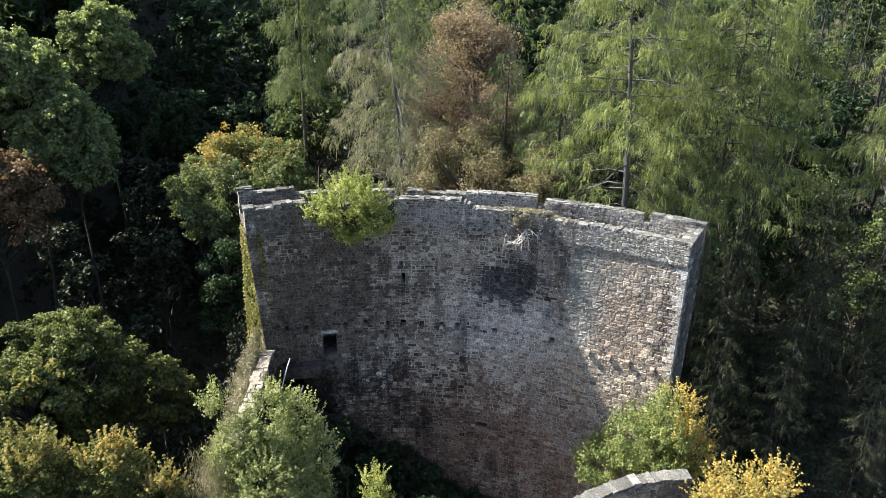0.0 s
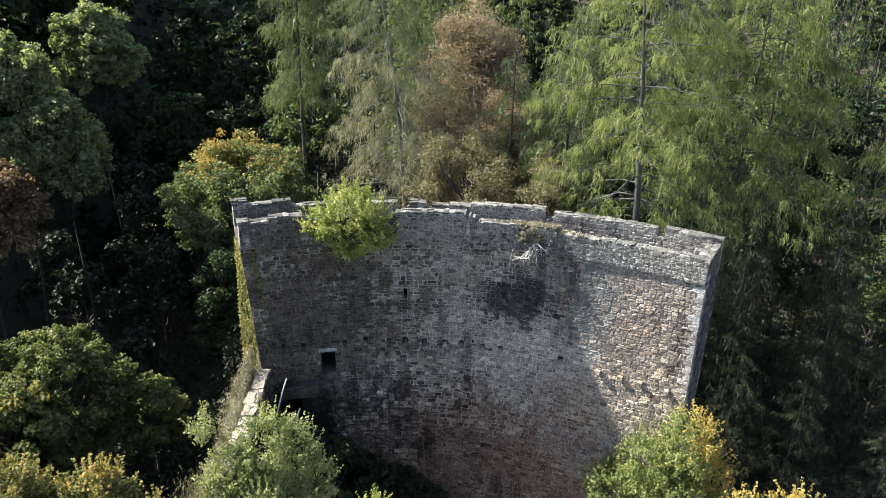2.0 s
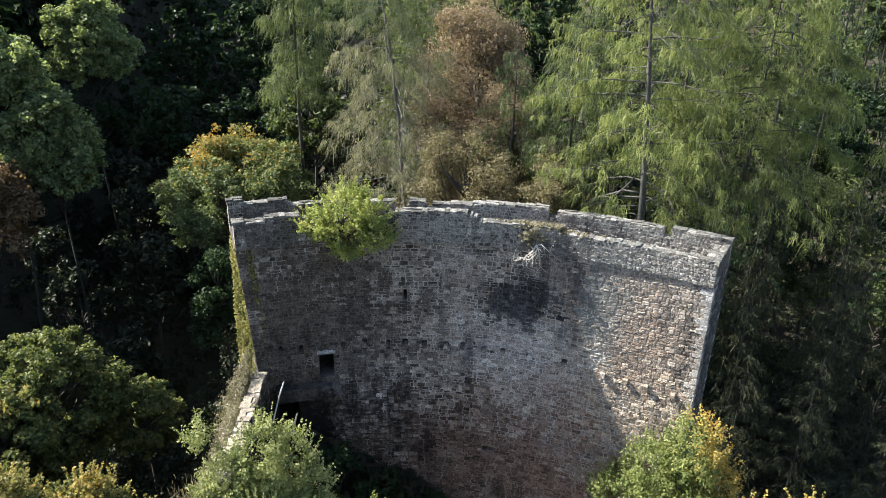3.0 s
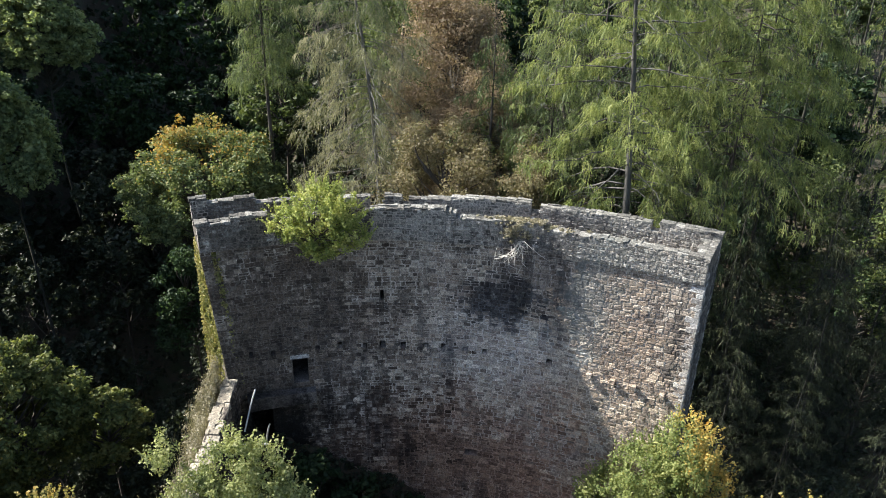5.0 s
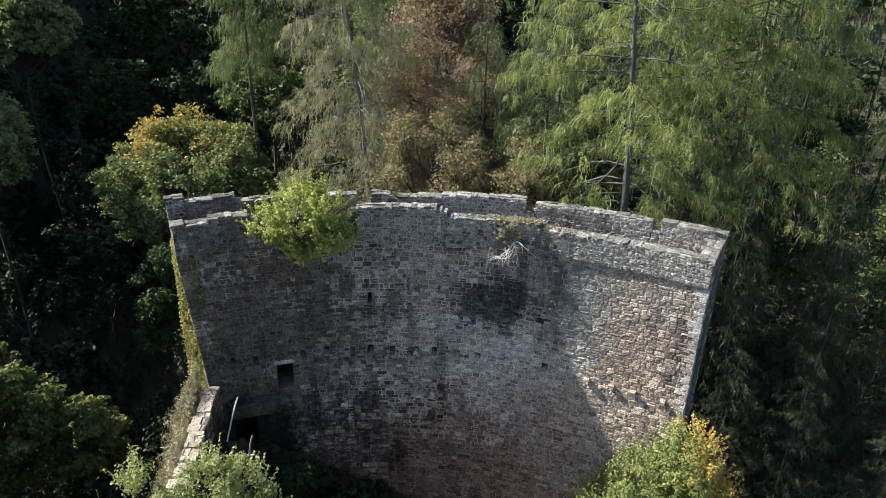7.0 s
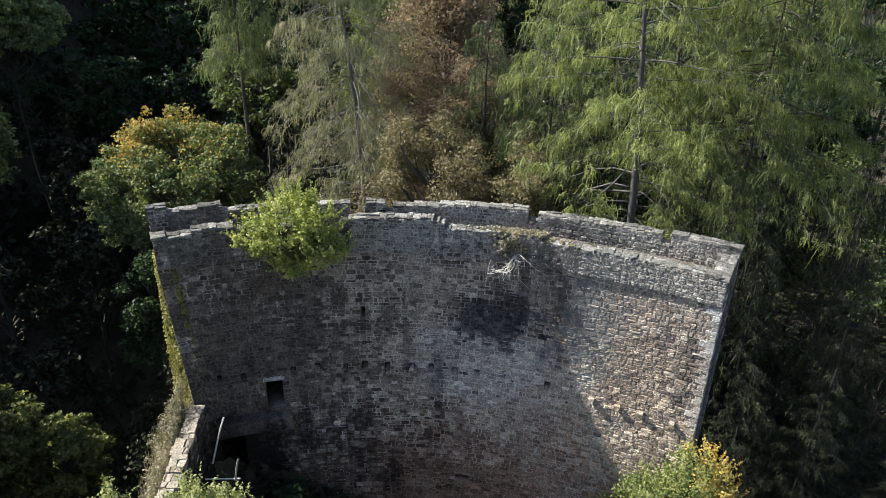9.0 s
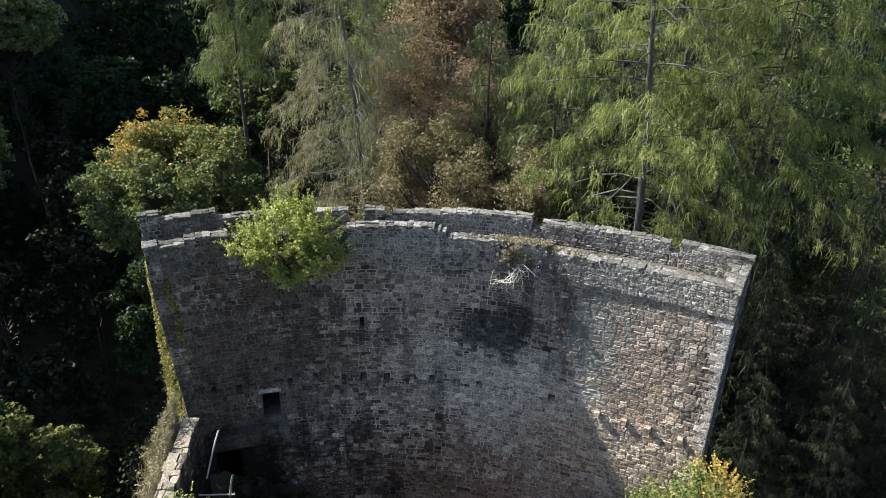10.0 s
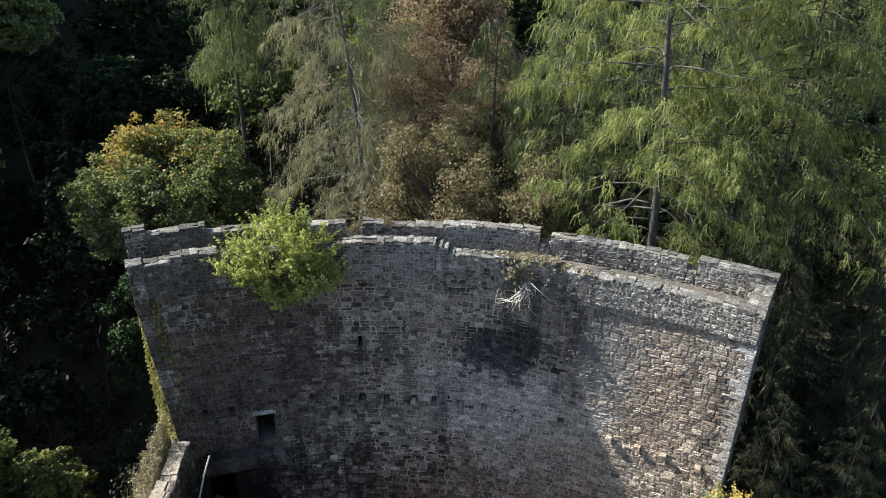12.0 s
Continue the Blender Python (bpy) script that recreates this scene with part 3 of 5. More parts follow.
def build_wall():
    rng = np.random.default_rng(3)
    wall = thing("castle_wall", "tall curved castle shield wall of weathered grey-red sandstone, roofless ruin with broken parapets", "ruin wall")
    ug = list(np.arange(S0, S1, 0.6)) + [S1]
    part("core_face", shell("core_face", on_wall, ug, [FOOT, 0, STRING], 0.008, MORTAR, HOLES, reveal=2.7), wall, "pale lime mortar between the stones")
    part("core_back", shell("core_back", on_wall, ug, [FOOT, STRING], THICK - 0.02, PARAPET, flip=True), wall)
    right, left = end_frame(S1, 1), end_frame(S0, -1)
    part("end_face", shell("end_face", right, [0.02, THICK - 0.02], [FOOT, WALK], 0.02, MORTAR_OLD), wall)
    part("end_face", shell("end_face", left, [0.02, THICK - 0.02], [FOOT, WALK], 0.02, MORTAR, flip=True), wall)
    part("wall_walk", block_along("wall_walk", S0 + 0.02, S1 - 0.02, STRING, lambda s: WALK, 0.5, THICK - 0.5, WALKWAY), wall, "worn stone wall walk between the two parapets")
    # facing: a stretch near the lit corner is set stone by stone, the rest is joined
    rect = courses(rng, S0, S1, FOOT, STRING, holes=HOLES)
    lo, hi = sx(9.3, 13.3)
    singles = [r for r in rect if lo < r[0] and r[1] < hi and 6.7 < r[2] and r[3] < 13.4][:300]
    chosen = set(singles)
    rest = [r for r in rect if r not in chosen]
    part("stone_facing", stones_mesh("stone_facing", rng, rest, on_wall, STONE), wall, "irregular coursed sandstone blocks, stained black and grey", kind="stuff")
    end = courses(rng, 0.02, THICK, FOOT, WALK)
    part("stone_facing", stones_mesh("stone_facing", rng, end, right, PARAPET), wall, kind="stuff")
    part("stone_facing", stones_mesh("stone_facing", rng, courses(rng, 0.02, THICK, FOOT, WALK), left, STONE, flip=True), wall, kind="stuff")
    return wall, singles, rng


def cap_stone(rng, s0, s1, d0, d1, z, parent):
    """A flat rough slab with a ragged outline and an uneven top."""
    th = 0.11 + rng.uniform(0, 0.04)
    sm, dm = (s0 + s1) / 2 + rng.uniform(-0.15, 0.15) * (s1 - s0), (d0 + d1) / 2
    c = np.array([(s0 + 0.001, d0), (sm, d0), (s1 - 0.001, d0), (s1 - 0.001, dm), (s1 - 0.001, d1), (sm, d1), (s0 + 0.001, d1), (s0 + 0.001, dm)])
    c[:, 1] += rng.uniform(-0.06, 0.05, 8) * np.array([1, 1, 1, 0.3, 0.5, 0.5, 0.5, 0.3])
    inn = c + (c.mean(0) - c) * rng.uniform(0.02, 0.09, (8, 1))
    zt = z + rng.uniform(-0.035, 0.035, 8)
    mid = c.mean(0)
    v = np.concatenate([on_wall(c[:, 0], np.full(8, z - th), c[:, 1]), on_wall(c[:, 0], zt - rng.uniform(0.01, 0.045, 8), c[:, 1]), on_wall(inn[:, 0], zt, inn[:, 1]), on_wall(mid[:1], np.array([z + rng.uniform(-0.01, 0.03)]), mid[1:])])
    k = np.arange(8)
    n = (k + 1) % 8
    quads = np.concatenate([np.stack([k, n, n + 8, k + 8], 1), np.stack([k + 8, n + 8, n + 16, k + 16], 1)])
    tris = np.stack([k + 16, n + 16, np.full(8, 24)], 1)
    return part("coping_stone", mesh_of("coping_stone", v, [quads, tris], COPING), parent)


def parapet(name, wall, rng, table, top, d0, d1, faces, zlo):
    """One parapet: solid core stretch by stretch, stone faces, coping slabs."""
    pp = part(name, block_along(name, S0 + 0.02, S1 - 0.02, zlo, lambda s: zlo + 0.3, d0 + 0.004, d1 - 0.004, MORTAR_OLD), wall, "broken parapet of dark weathered stone with pale coping")
    for a, b, za, zb in table:
        a, b = max(a, WX0), min(b, WX1)
        s0, s1 = sx(a, b)
        part("parapet_core", block_along("parapet_core", s0 + 0.02, s1 - 0.02, zlo + 0.3, lambda s: top(min(max(s, s0 + 0.01), s1 - 0.01)) - 0.1, d0 + 0.004, d1 - 0.004, MORTAR_OLD), pp)
    for d, flip in faces:
        rect = courses(rng, S0, S1, zlo, 15.8, 0.185, 0.25, top=lambda u: top(u) - 0.08)
        sign = -1 if flip else 1

        def face(u, z, q, d=d, sign=sign):
            return on_wall(u, z, d + sign * q)
        part("stone_facing", stones_mesh("stone_facing", rng, rect, face, PARAPET, flip=flip, proud=(0.004, 0.03), bevel=0.02), pp, kind="stuff")
    # coping: rough flat stones, two abreast in places
    for a, b, za, zb in table:
        a, b = max(a, WX0 - 0.04), min(b, WX1 + 0.04)
        s, e = sx(a, b)
        while s < e - 0.05:
            w = rng.uniform(0.25, 0.8)
            if e - s - w < 0.25:
                w = e - s
            split = d0 + (d1 - d0) * rng.uniform(0.3, 0.7)
            for lo, hi in ([(d0, d1)] if rng.random() < 0.25 else [(d0, split), (split, d1)]):
                cap_stone(rng, s, s + w, lo, hi, top(s + w / 2) + rng.uniform(-0.045, 0.025), pp)
            s += w
    return pp


def slab(name, rng, s0, s1, d0, d1, z0, z1, mat, parent, label="", jit=0.03, inset=0.1):
    """A rough stone block fixed to the wall's face."""
    j = rng.uniform(-jit, jit, (8, 2))
    cs = [(s0, d0), (s1, d0), (s1, d1), (s0, d1)]
    c = np.array(cs + cs) + j
    c2 = c[4:] + (c[4:].mean(0) - c[4:]) * inset
    z = np.array([z0] * 4 + [z1 - 0.04] * 4)
    v = np.concatenate([on_wall(c[:, 0], z, c[:, 1]), on_wall(c2[:, 0], np.full(4, z1) + rng.uniform(-0.5, 0.5, 4) * jit, c2[:, 1])])
    f = np.array([(0, 3, 2, 1), (0, 1, 5, 4), (1, 2, 6, 5), (2, 3, 7, 6), (3, 0, 4, 7), (4, 5, 9, 8), (5, 6, 10, 9), (6, 7, 11, 10), (7, 4, 8, 11), (8, 9, 10, 11)])
    return part(name, mesh_of(name, v, f, mat), parent, label)


WALL, SINGLES, WRNG = build_wall()
parapet("inner_parapet", WALL, WRNG, NEAR, near_top, -PROUD, 0.5, [(-PROUD, False), (0.5, True)], STRING)
parapet("outer_parapet", WALL, WRNG, FAR, far_top, THICK - 0.6, THICK, [(THICK - 0.6, False)], STRING)
# the solid head of the wall at its high end
slab("end_cap", WRNG, S1 - 0.75, S1 + 0.02, 0.46, THICK - 0.55, WALK - 0.1, 14.86, MORTAR, WALL, "pale capped end between the parapets")
for q in np.arange(0.5, THICK - 0.7, 0.42):
    cap_stone(WRNG, S1 - 0.78 + WRNG.uniform(-0.15, 0.1), S1 - 0.36, q, q + 0.42, 14.93 + 0.08 * q, WALL)
    cap_stone(WRNG, S1 - 0.36, S1 + 0.02, q, q + 0.42, 14.93 + 0.08 * q, WALL)
for x in CORBELS:
    s = float(s_of(x))
    slab("corbel", WRNG, s - 0.14, s + WRNG.uniform(0.07, 0.15), -WRNG.uniform(0.2, 0.32), 0.6, 6.27, 6.27 + WRNG.uniform(0.16, 0.24), STONE, WALL, "broken stone corbel that once bore a floor")
for x in (9.33, 10.52, 11.55, 12.9):
    s = float(s_of(x))
    slab("corbel", WRNG, s - 0.15, s + 0.15, -0.25, 0.1, 6.14, 6.42, STONE, WALL, "jutting stone corbel that once bore a floor")
slab("lintel", WRNG, DOOR[0] - 0.12, DOOR[1] + 0.12, -0.06, 0.3, 5.86, 6.1, QUOIN, WALL, "pale stone lintel over a dark doorway", jit=0.015)
# landing below the doorway
ls = sx(-11.3, -6.75)
at_s = ls[0]
while at_s < ls[1] - 0.2:
    wd = min(WRNG.uniform(0.9, 1.7), ls[1] - at_s)
    slab("landing_stone", WRNG, at_s, at_s + wd, -0.6, 0.1, 2.9, 3.75 + WRNG.uniform(-0.06, 0.06), STONE_SHADED, WALL, "dark broken landing stone below the doorway", jit=0.02, inset=0.02)
    at_s += wd


def build_mound():
    """Earth and rubble heaped against the foot of the wall in the courtyard's dark corner."""
    U, D = np.meshgrid(np.linspace(float(s_of(-12.0)), float(s_of(3.0)), 60), np.linspace(0.05, 9.0, 34), indexing="ij")
    x = np.interp(U, SS, XS)
    top = np.interp(x, [-12, -9, -6.6, -4.5, -1.6, 3.0], [1.2, 0.3, -1.3, -3.0, -4.2, -9.0])
    z = -9.2 + (top + 9.2) * np.clip(1 - D / 9.5, 0, 1) ** 1.2
    z += 0.18 * np.sin(U * 3.1) * np.cos(D * 2.7) + 0.12 * np.sin(U * 7.3 + D * 5.1)
    v = on_wall(U.ravel(), z.ravel(), -D.ravel())
    v[:, 2] = z.ravel()
    n, m = U.shape
    i = np.arange(n - 1)[:, None] * m + np.arange(m - 1)[None, :]
    f = np.stack([i, i + 1, i + m + 1, i + m], -1).reshape(-1, 4)
    ob = new("ground_mound", mesh_of("ground_mound", v, f, GROUND, smooth=True))
    tagged(ob, "dark mound of earth and rubble heaped against the wall's foot", "mound", kind="structure")


build_mound()


def build_low_wall():
    """The lower cross wall that runs from the end of the tall wall."""
    rng = np.random.default_rng(8)
    ob = thing("cross_wall", "low ruined side wall of pale stone, overgrown with ivy and dry grass", "ruin wall")
    v, f = box_arrays((-11.85, 30.5, FOOT), (-11.15, 40.3, 5.2))
    part("core", mesh_of("core", v, f, MORTAR), ob)

    def inner(u, z, d):
        return np.stack([-11.13 - d, u, z + 0 * u], -1)

    def outer(u, z, d):
        return np.stack([-11.87 + d, u, z + 0 * u], -1)
    part("stone_facing", stones_mesh("stone_facing", rng, courses(rng, 30.5, 40.2, FOOT, 5.2), inner, STONE), ob, kind="stuff")
    part("stone_facing", stones_mesh("stone_facing", rng, courses(rng, 30.5, 40.2, FOOT, 5.2), outer, STONE, flip=True), ob, kind="stuff")
    y = 30.5
    while y < 40.2:
        w = rng.uniform(0.3, 0.75)
        x0, xm, x1 = -11.93 + rng.uniform(-.1, .1), -11.5 + rng.uniform(-.15, .15), -11.1 + rng.uniform(-.12, .06)
        for a, b in ((x0, xm - 0.01), (xm + 0.01, x1)):
            z = 5.25 + rng.uniform(-0.06, 0.07)
            v, f = box_arrays((a, y + 0.004, z - 0.35), (b, min(y + w, 40.25) - 0.004, z))
            v += rng.uniform(-0.05, 0.05, v.shape) * (1.0, 0.6, 1.0)
            part("top_stone", mesh_of("top_stone", v, f, RUBBLE_PALE), ob)
        y += w
    return ob


build_low_wall()


def build_ring_wall():
    """The curved fore wall whose top shows at the start."""
    rng = np.random.default_rng(9)
    ob = thing("fore_wall", "curved low castle wall with a weathered pale stone top", "ruin wall")
    xs = np.linspace(4.0, 13.7, 16)
    ys = 30.6 - 0.033 * (13.8 - xs) ** 2 - 0.002 * (13.8 - xs) ** 3
    p = np.stack([xs, ys], 1)
    t = unit(np.gradient(p, axis=0))
    nrm = np.stack([-t[:, 1], t[:, 0]], 1)
    a, b = p - nrm * 0.38, p + nrm * 0.38
    cum = np.concatenate([[0], np.cumsum(np.hypot(*np.diff(p, axis=0).T))])

    def face(off, sign):
        def at(u, z, d):
            x, y = np.interp(u, cum, xs), np.interp(u, cum, ys)
            nx, ny = np.interp(u, cum, nrm[:, 0]), np.interp(u, cum, nrm[:, 1])
            o = off + sign * d
            return np.stack([x + nx * o, y + ny * o, z + 0 * x], -1)
        return at
    L = float(cum[-1])
    part("stone_facing", stones_mesh("stone_facing", rng, courses(rng, 0, L, FOOT, 2.88), face(-0.4, 1), STONE), ob, kind="stuff")
    part("stone_facing", stones_mesh("stone_facing", rng, courses(rng, 0, L, FOOT, 2.88), face(0.4, -1), STONE, flip=True), ob, kind="stuff")
    v = np.stack([np.c_[a, np.full(len(a), FOOT)], np.c_[b, np.full(len(b), FOOT)], np.c_[b, np.full(len(b), 2.83)], np.c_[a, np.full(len(a), 2.83)]], 1).reshape(-1, 3)
    f = [(4 * i + j, 4 * i + 4 + j, 4 * i + 4 + (j + 1) % 4, 4 * i + (j + 1) % 4) for i in range(len(a) - 1) for j in range(4)]
    part("core", mesh_of("core", v, np.array(f)[:, ::-1], MORTAR), ob)
    u = 0.0
    m = face(0, 1)
    while u < L - 0.2:
        w = rng.uniform(0.3, 0.75)
        c = np.array([(u + .003, -.42), (min(u + w, L) - .003, -.42), (min(u + w, L) - .003, .42), (u + .003, .42)])
        c[:, 1] += rng.uniform(-.07, .07, 4)
        z = 3.0 + rng.uniform(-.06, .06)
        inn = c + (c.mean(0) - c) * 0.04
        v = np.concatenate([m(c[:, 0], np.full(4, z - .2), c[:, 1]), m(c[:, 0], np.full(4, z - .03), c[:, 1]), m(inn[:, 0], z + rng.uniform(-.02, .03, 4), inn[:, 1])])
        f = np.array([(0, 3, 2, 1), (0, 1, 5, 4), (1, 2, 6, 5), (2, 3, 7, 6), (3, 0, 4, 7), (4, 5, 9, 8), (5, 6, 10, 9), (6, 7, 11, 10), (7, 4, 8, 11), (8, 9, 10, 11)])
        part("coping_stone", mesh_of("coping_stone", v, f, COPING), ob)
        u += w


build_ring_wall()


# ---- plants ----
def limb(rng, a, b, r0, r1, n=6, bend=0.12, sag=0.0):
    a, b = np.asarray(a, float), np.asarray(b, float)
    t = np.linspace(0, 1, n)[:, None]
    L = np.linalg.norm(b - a)
    p = a + (b - a) * t
    w = rng.normal(size=(2, 3)) * bend * L
    p += np.sin(t * np.pi) * w[0] + np.sin(t * 2 * np.pi) * w[1] * 0.5
    p[:, 2] -= (np.sin(t * np.pi) * sag * L)[:, 0]
    return p, np.linspace(r0, r1, n)


def broadleaf(rng, tall, rx, rz, leaf, size, mats, lobes=16, clumps=9, per=90, turning=None, low=-0.45, lobe=(0.26, 0.42), clump=(0.26, 0.48), way=(0, 0, 1), twigs=60, bark=None):
    """A broadleaved tree at the origin: trunk and limbs, and a crown of lobes made of clumps of leaves. Returns (wood, crown) meshes."""
    c = np.array([0, 0, tall - rz])
    d = unit(rng.normal(size=(lobes * 3, 3)))
    d = d[d[:, 2] > low][:lobes]
    lob = c + d * np.array([rx, rx, rz]) * rng.uniform(0.55, 0.8, (len(d), 1))
    lr = rx * rng.uniform(*lobe, len(d))
    cen, rad = [], []
    for p, r in zip(lob, lr):
        q = unit(rng.normal(size=(clumps, 3)) + np.array([0, 0, 0.35]))
        cen.append(p + q * r * rng.uniform(0.6, 1.05, (clumps, 1)))
        rad.append(r * rng.uniform(*clump, clumps))
    cen, rad = np.concatenate(cen), np.concatenate(rad)
    v, f, who = leaves(rng, cen, rad, per, size)
    idx = None
    if turning is not None and len(mats) > 1:
        high = (cen - c) / np.array([rx, rx, rz]) @ np.array(way, float) + rng.normal(size=len(cen)) * 0.13
        idx = (high[who] + rng.normal(size=len(who)) * 0.13 > turning).astype(int)
    crown = mesh_of("crown", v, f, mats, idx)
    lines = [limb(rng, (0, 0, -0.5), c + np.array([0, 0, 0.3 * rz]), 0.035 * rx + 0.07, 0.05, 9, 0.01)]
    spine = lines[0][0]
    for p in lob:
        zk = np.clip(p[2] - 0.8 * np.hypot(p[0], p[1]) - 0.4, spine[2, 2], spine[-1, 2])
        k = np.array([np.interp(zk, spine[:, 2], spine[:, i]) for i in range(3)])
        lines.append(limb(rng, k, p, 0.02 * rx + 0.02, 0.02, 6, 0.08))
    for i in rng.choice(len(cen), min(len(cen), twigs), replace=False):
        j = np.argmin(np.linalg.norm(lob - cen[i], axis=1))
        lines.append(limb(rng, lob[j], cen[i], 0.03, 0.008, 4, 0.1))
    w = tubes(lines, 4)
    return mesh_of("trunk", w[0], w[1], bark or BARK, smooth=True), crown


def cords(rng, starts, leads, lengths, width, needle, kites=5, seg=3):
    """Hanging shoots: each a thin ribbon that grows out along its lead and then falls, set with short needle tufts."""
    k = len(starts)
    q = np.linspace(0, 1, seg + 1)
    L = lengths[:, None, None]

    side = unit(np.stack([rng.normal(size=k), rng.normal(size=k), 0.3 * rng.normal(size=k)], 1))[:, None, :]
    curl = rng.normal(size=(k, 1, 3)) * np.array([0.16, 0.16, 0.08])
    turn = rng.uniform(2.0, 5.5, (k, 1, 1))

    def at(t):
        t = t if t.ndim == 3 else t[None, :, None]
        return starts[:, None, :] + leads[:, None, :] * L * t ** 0.75 + np.array([0, 0, -1.0]) * L * t ** 1.9 + curl * L * np.sin(turn * t)
    mid = at(q)
    w = (width * np.interp(q, [0, 0.5, 1], [0.6, 1.0, 0.25]))[None, :, None] * rng.uniform(0.7, 1.3, (k, seg + 1, 1))
    v1 = np.stack([mid - side * w / 2, mid + side * w / 2], 2).reshape(-1, 3)
    base = np.arange(k)[:, None, None] * 2 * (seg + 1)
    f1 = (base + np.array([[2 * i, 2 * i + 1, 2 * i + 3, 2 * i + 2] for i in range(seg)])[None]).reshape(-1, 4)
    if not kites:
        return v1, f1
    tq = rng.uniform(0.08, 1.0, (k, kites))
    p = at(tq[:, :, None]).reshape(-1, 3)
    n = len(p)
    flank = np.repeat(side[:, 0, :], kites, axis=0) * rng.choice((-1.0, 1.0), (n, 1))
    out = unit(flank + np.array([0, 0, -0.5]) + rng.normal(size=(n, 3)) * 0.6)
    b = unit(np.cross(out, np.cross(flank, np.array([0, 0, 1.0]) + rng.normal(size=(n, 3)) * 0.6)))
    sz = needle * rng.uniform(0.6, 1.3, (n, 1))
    v2 = np.stack([p - out * sz * 0.2, p + out * sz * 0.4 + b * sz * 0.3, p + out * sz, p + out * sz * 0.4 - b * sz * 0.3], 1).reshape(-1, 3)
    return np.concatenate([v1, v2]), np.concatenate([f1, np.arange(4 * n).reshape(n, 4) + len(v1)])


def larch(rng, tall, spread, bare, mats, boughs=130, laterals=12, per=3.0, length=(0.35, 1.1), width=0.035, needle=0.075, kites=5, droop=0.25, tip=0.18, taper=0.5, bark=None, girth=0.009, lean=0.0, thin=0.0, dead_low=None, upper=None, keep=None, stout=1.0, first=0.3, sides=3, seg=3, fan=6, wild=0.12, bow=0.008, cut=None):
    """A larch at the origin: trunk, drooping boughs with side twigs, and rows of hanging shoots along all of them."""
    trunk = limb(rng, (0, 0, -0.5), (lean, 0, tall), girth * tall + 0.03, 0.03, 16, bow)
    wood, starts, leads, lens = [], [], [], []
    level = bare + (tall - bare - 0.4) * (np.arange(boughs) + rng.random(boughs)) / boughs
    for i, z in enumerate(level):
        u = (z - bare) / (tall - bare)
        r = (spread * (1 - u) ** taper * min(1.0, 0.72 + 2.0 * u) + 0.3) * rng.choice((0.4, 0.6, 0.75, 0.9, 1.0, 1.15))
        a = i * 2.39996 + rng.normal() * 0.35
        o = np.array([np.interp(z, trunk[0][:, 2], trunk[0][:, j]) for j in range(3)])
        d = np.array([np.cos(a), np.sin(a), 0])
        e = np.array([-np.sin(a), np.cos(a), 0])
        t = np.linspace(0, 1, 8)
        fall = droop * rng.uniform(0.3, 1.8)
        pts = o + t[:, None] * r * d + (np.sin(t * 2.6) * rng.normal() * wild * r)[:, None] * e
        pts[:, 2] += r * (0.16 * t - fall * 1.5 * t ** 1.6 + tip * t ** 4) + rng.normal(size=8) * 0.012 * r
        free = 8
        if cut is not None:
            hit = np.flatnonzero(cut(pts))
            free = int(hit[0]) if len(hit) else 8
        if free > 2:
            wood.append((pts[:free], np.linspace(0.007 * r + 0.014, 0.006, free) * stout))
        barren = rng.random() < thin
        runs = [(pts, r, d, first)]
        for m in first + (0.97 - first) * (np.arange(laterals) + rng.random(laterals)) / laterals:
            side = rng.choice((-1.0, 1.0))
            ln = r * (0.42 * (1.12 - m) + 0.06) * rng.uniform(0.6, 1.3)
            p0 = np.array([np.interp(m, t, pts[:, j]) for j in range(3)])
            way = unit(d * rng.uniform(0.5, 1.1) + e * side * rng.uniform(0.6, 1.2))
            tl = np.linspace(0, 1, 4)
            lp = p0 + tl[:, None] * ln * way
            lp[:, 2] += ln * (0.1 * tl - (droop + 0.25) * tl ** 1.8)
            if cut is None or (m * 7 < free and not cut(lp).any()):
                wood.append((lp, np.linspace(0.011, 0.004, 4) * stout))
            runs.append((lp, ln, way, 0.1))
        for line, ln, way, lo in runs:
            k = rng.poisson(per * ln * (0.25 if barren else 1.0) / fan)
            if not k:
                continue
            m = lo + (1 - lo) * rng.random(k) ** 0.75
            tl = np.linspace(0, 1, len(line))
            spot = np.stack([np.interp(m, tl, line[:, j]) for j in range(3)], 1)
            many = np.maximum(1, rng.poisson(fan, k))
            n = many.sum()
            starts.append(np.repeat(spot, many, axis=0) + rng.normal(size=(n, 3)) * np.array([0.09, 0.09, 0.05]))
            round_ = rng.uniform(0, 2 * np.pi, n)
            leads.append(np.stack([np.cos(round_), np.sin(round_), 0 * round_], 1) * rng.uniform(0.1, 0.75, (n, 1)) + way * 0.25 + rng.normal(size=(n, 3)) * np.array([0.1, 0.1, 0.16]))
            lens.append(np.repeat(rng.uniform(*length, k), many) * rng.uniform(0.55, 1.2, n))
    if dead_low is not None:
        for z in rng.uniform(dead_low, bare + 1, int((bare - dead_low) * 1.6)):
            a, r = rng.uniform(0, 6.28), spread * rng.uniform(0.25, 0.7)
            d = np.array([np.cos(a), np.sin(a), 0])
            o = np.array([np.interp(z, trunk[0][:, 2], trunk[0][:, j]) for j in range(3)])
            ln = limb(rng, o, o + d * r + np.array([0, 0, -0.2 * r]), 0.03, 0.008, 6, 0.05)
            wood.append(ln)
            for q in ln[0][2:]:
                wood.append(limb(rng, q, q + d * 0.3 + rng.normal(size=3) * 0.35 + np.array([0, 0, -0.35]), 0.011, 0.004, 3, 0.1))
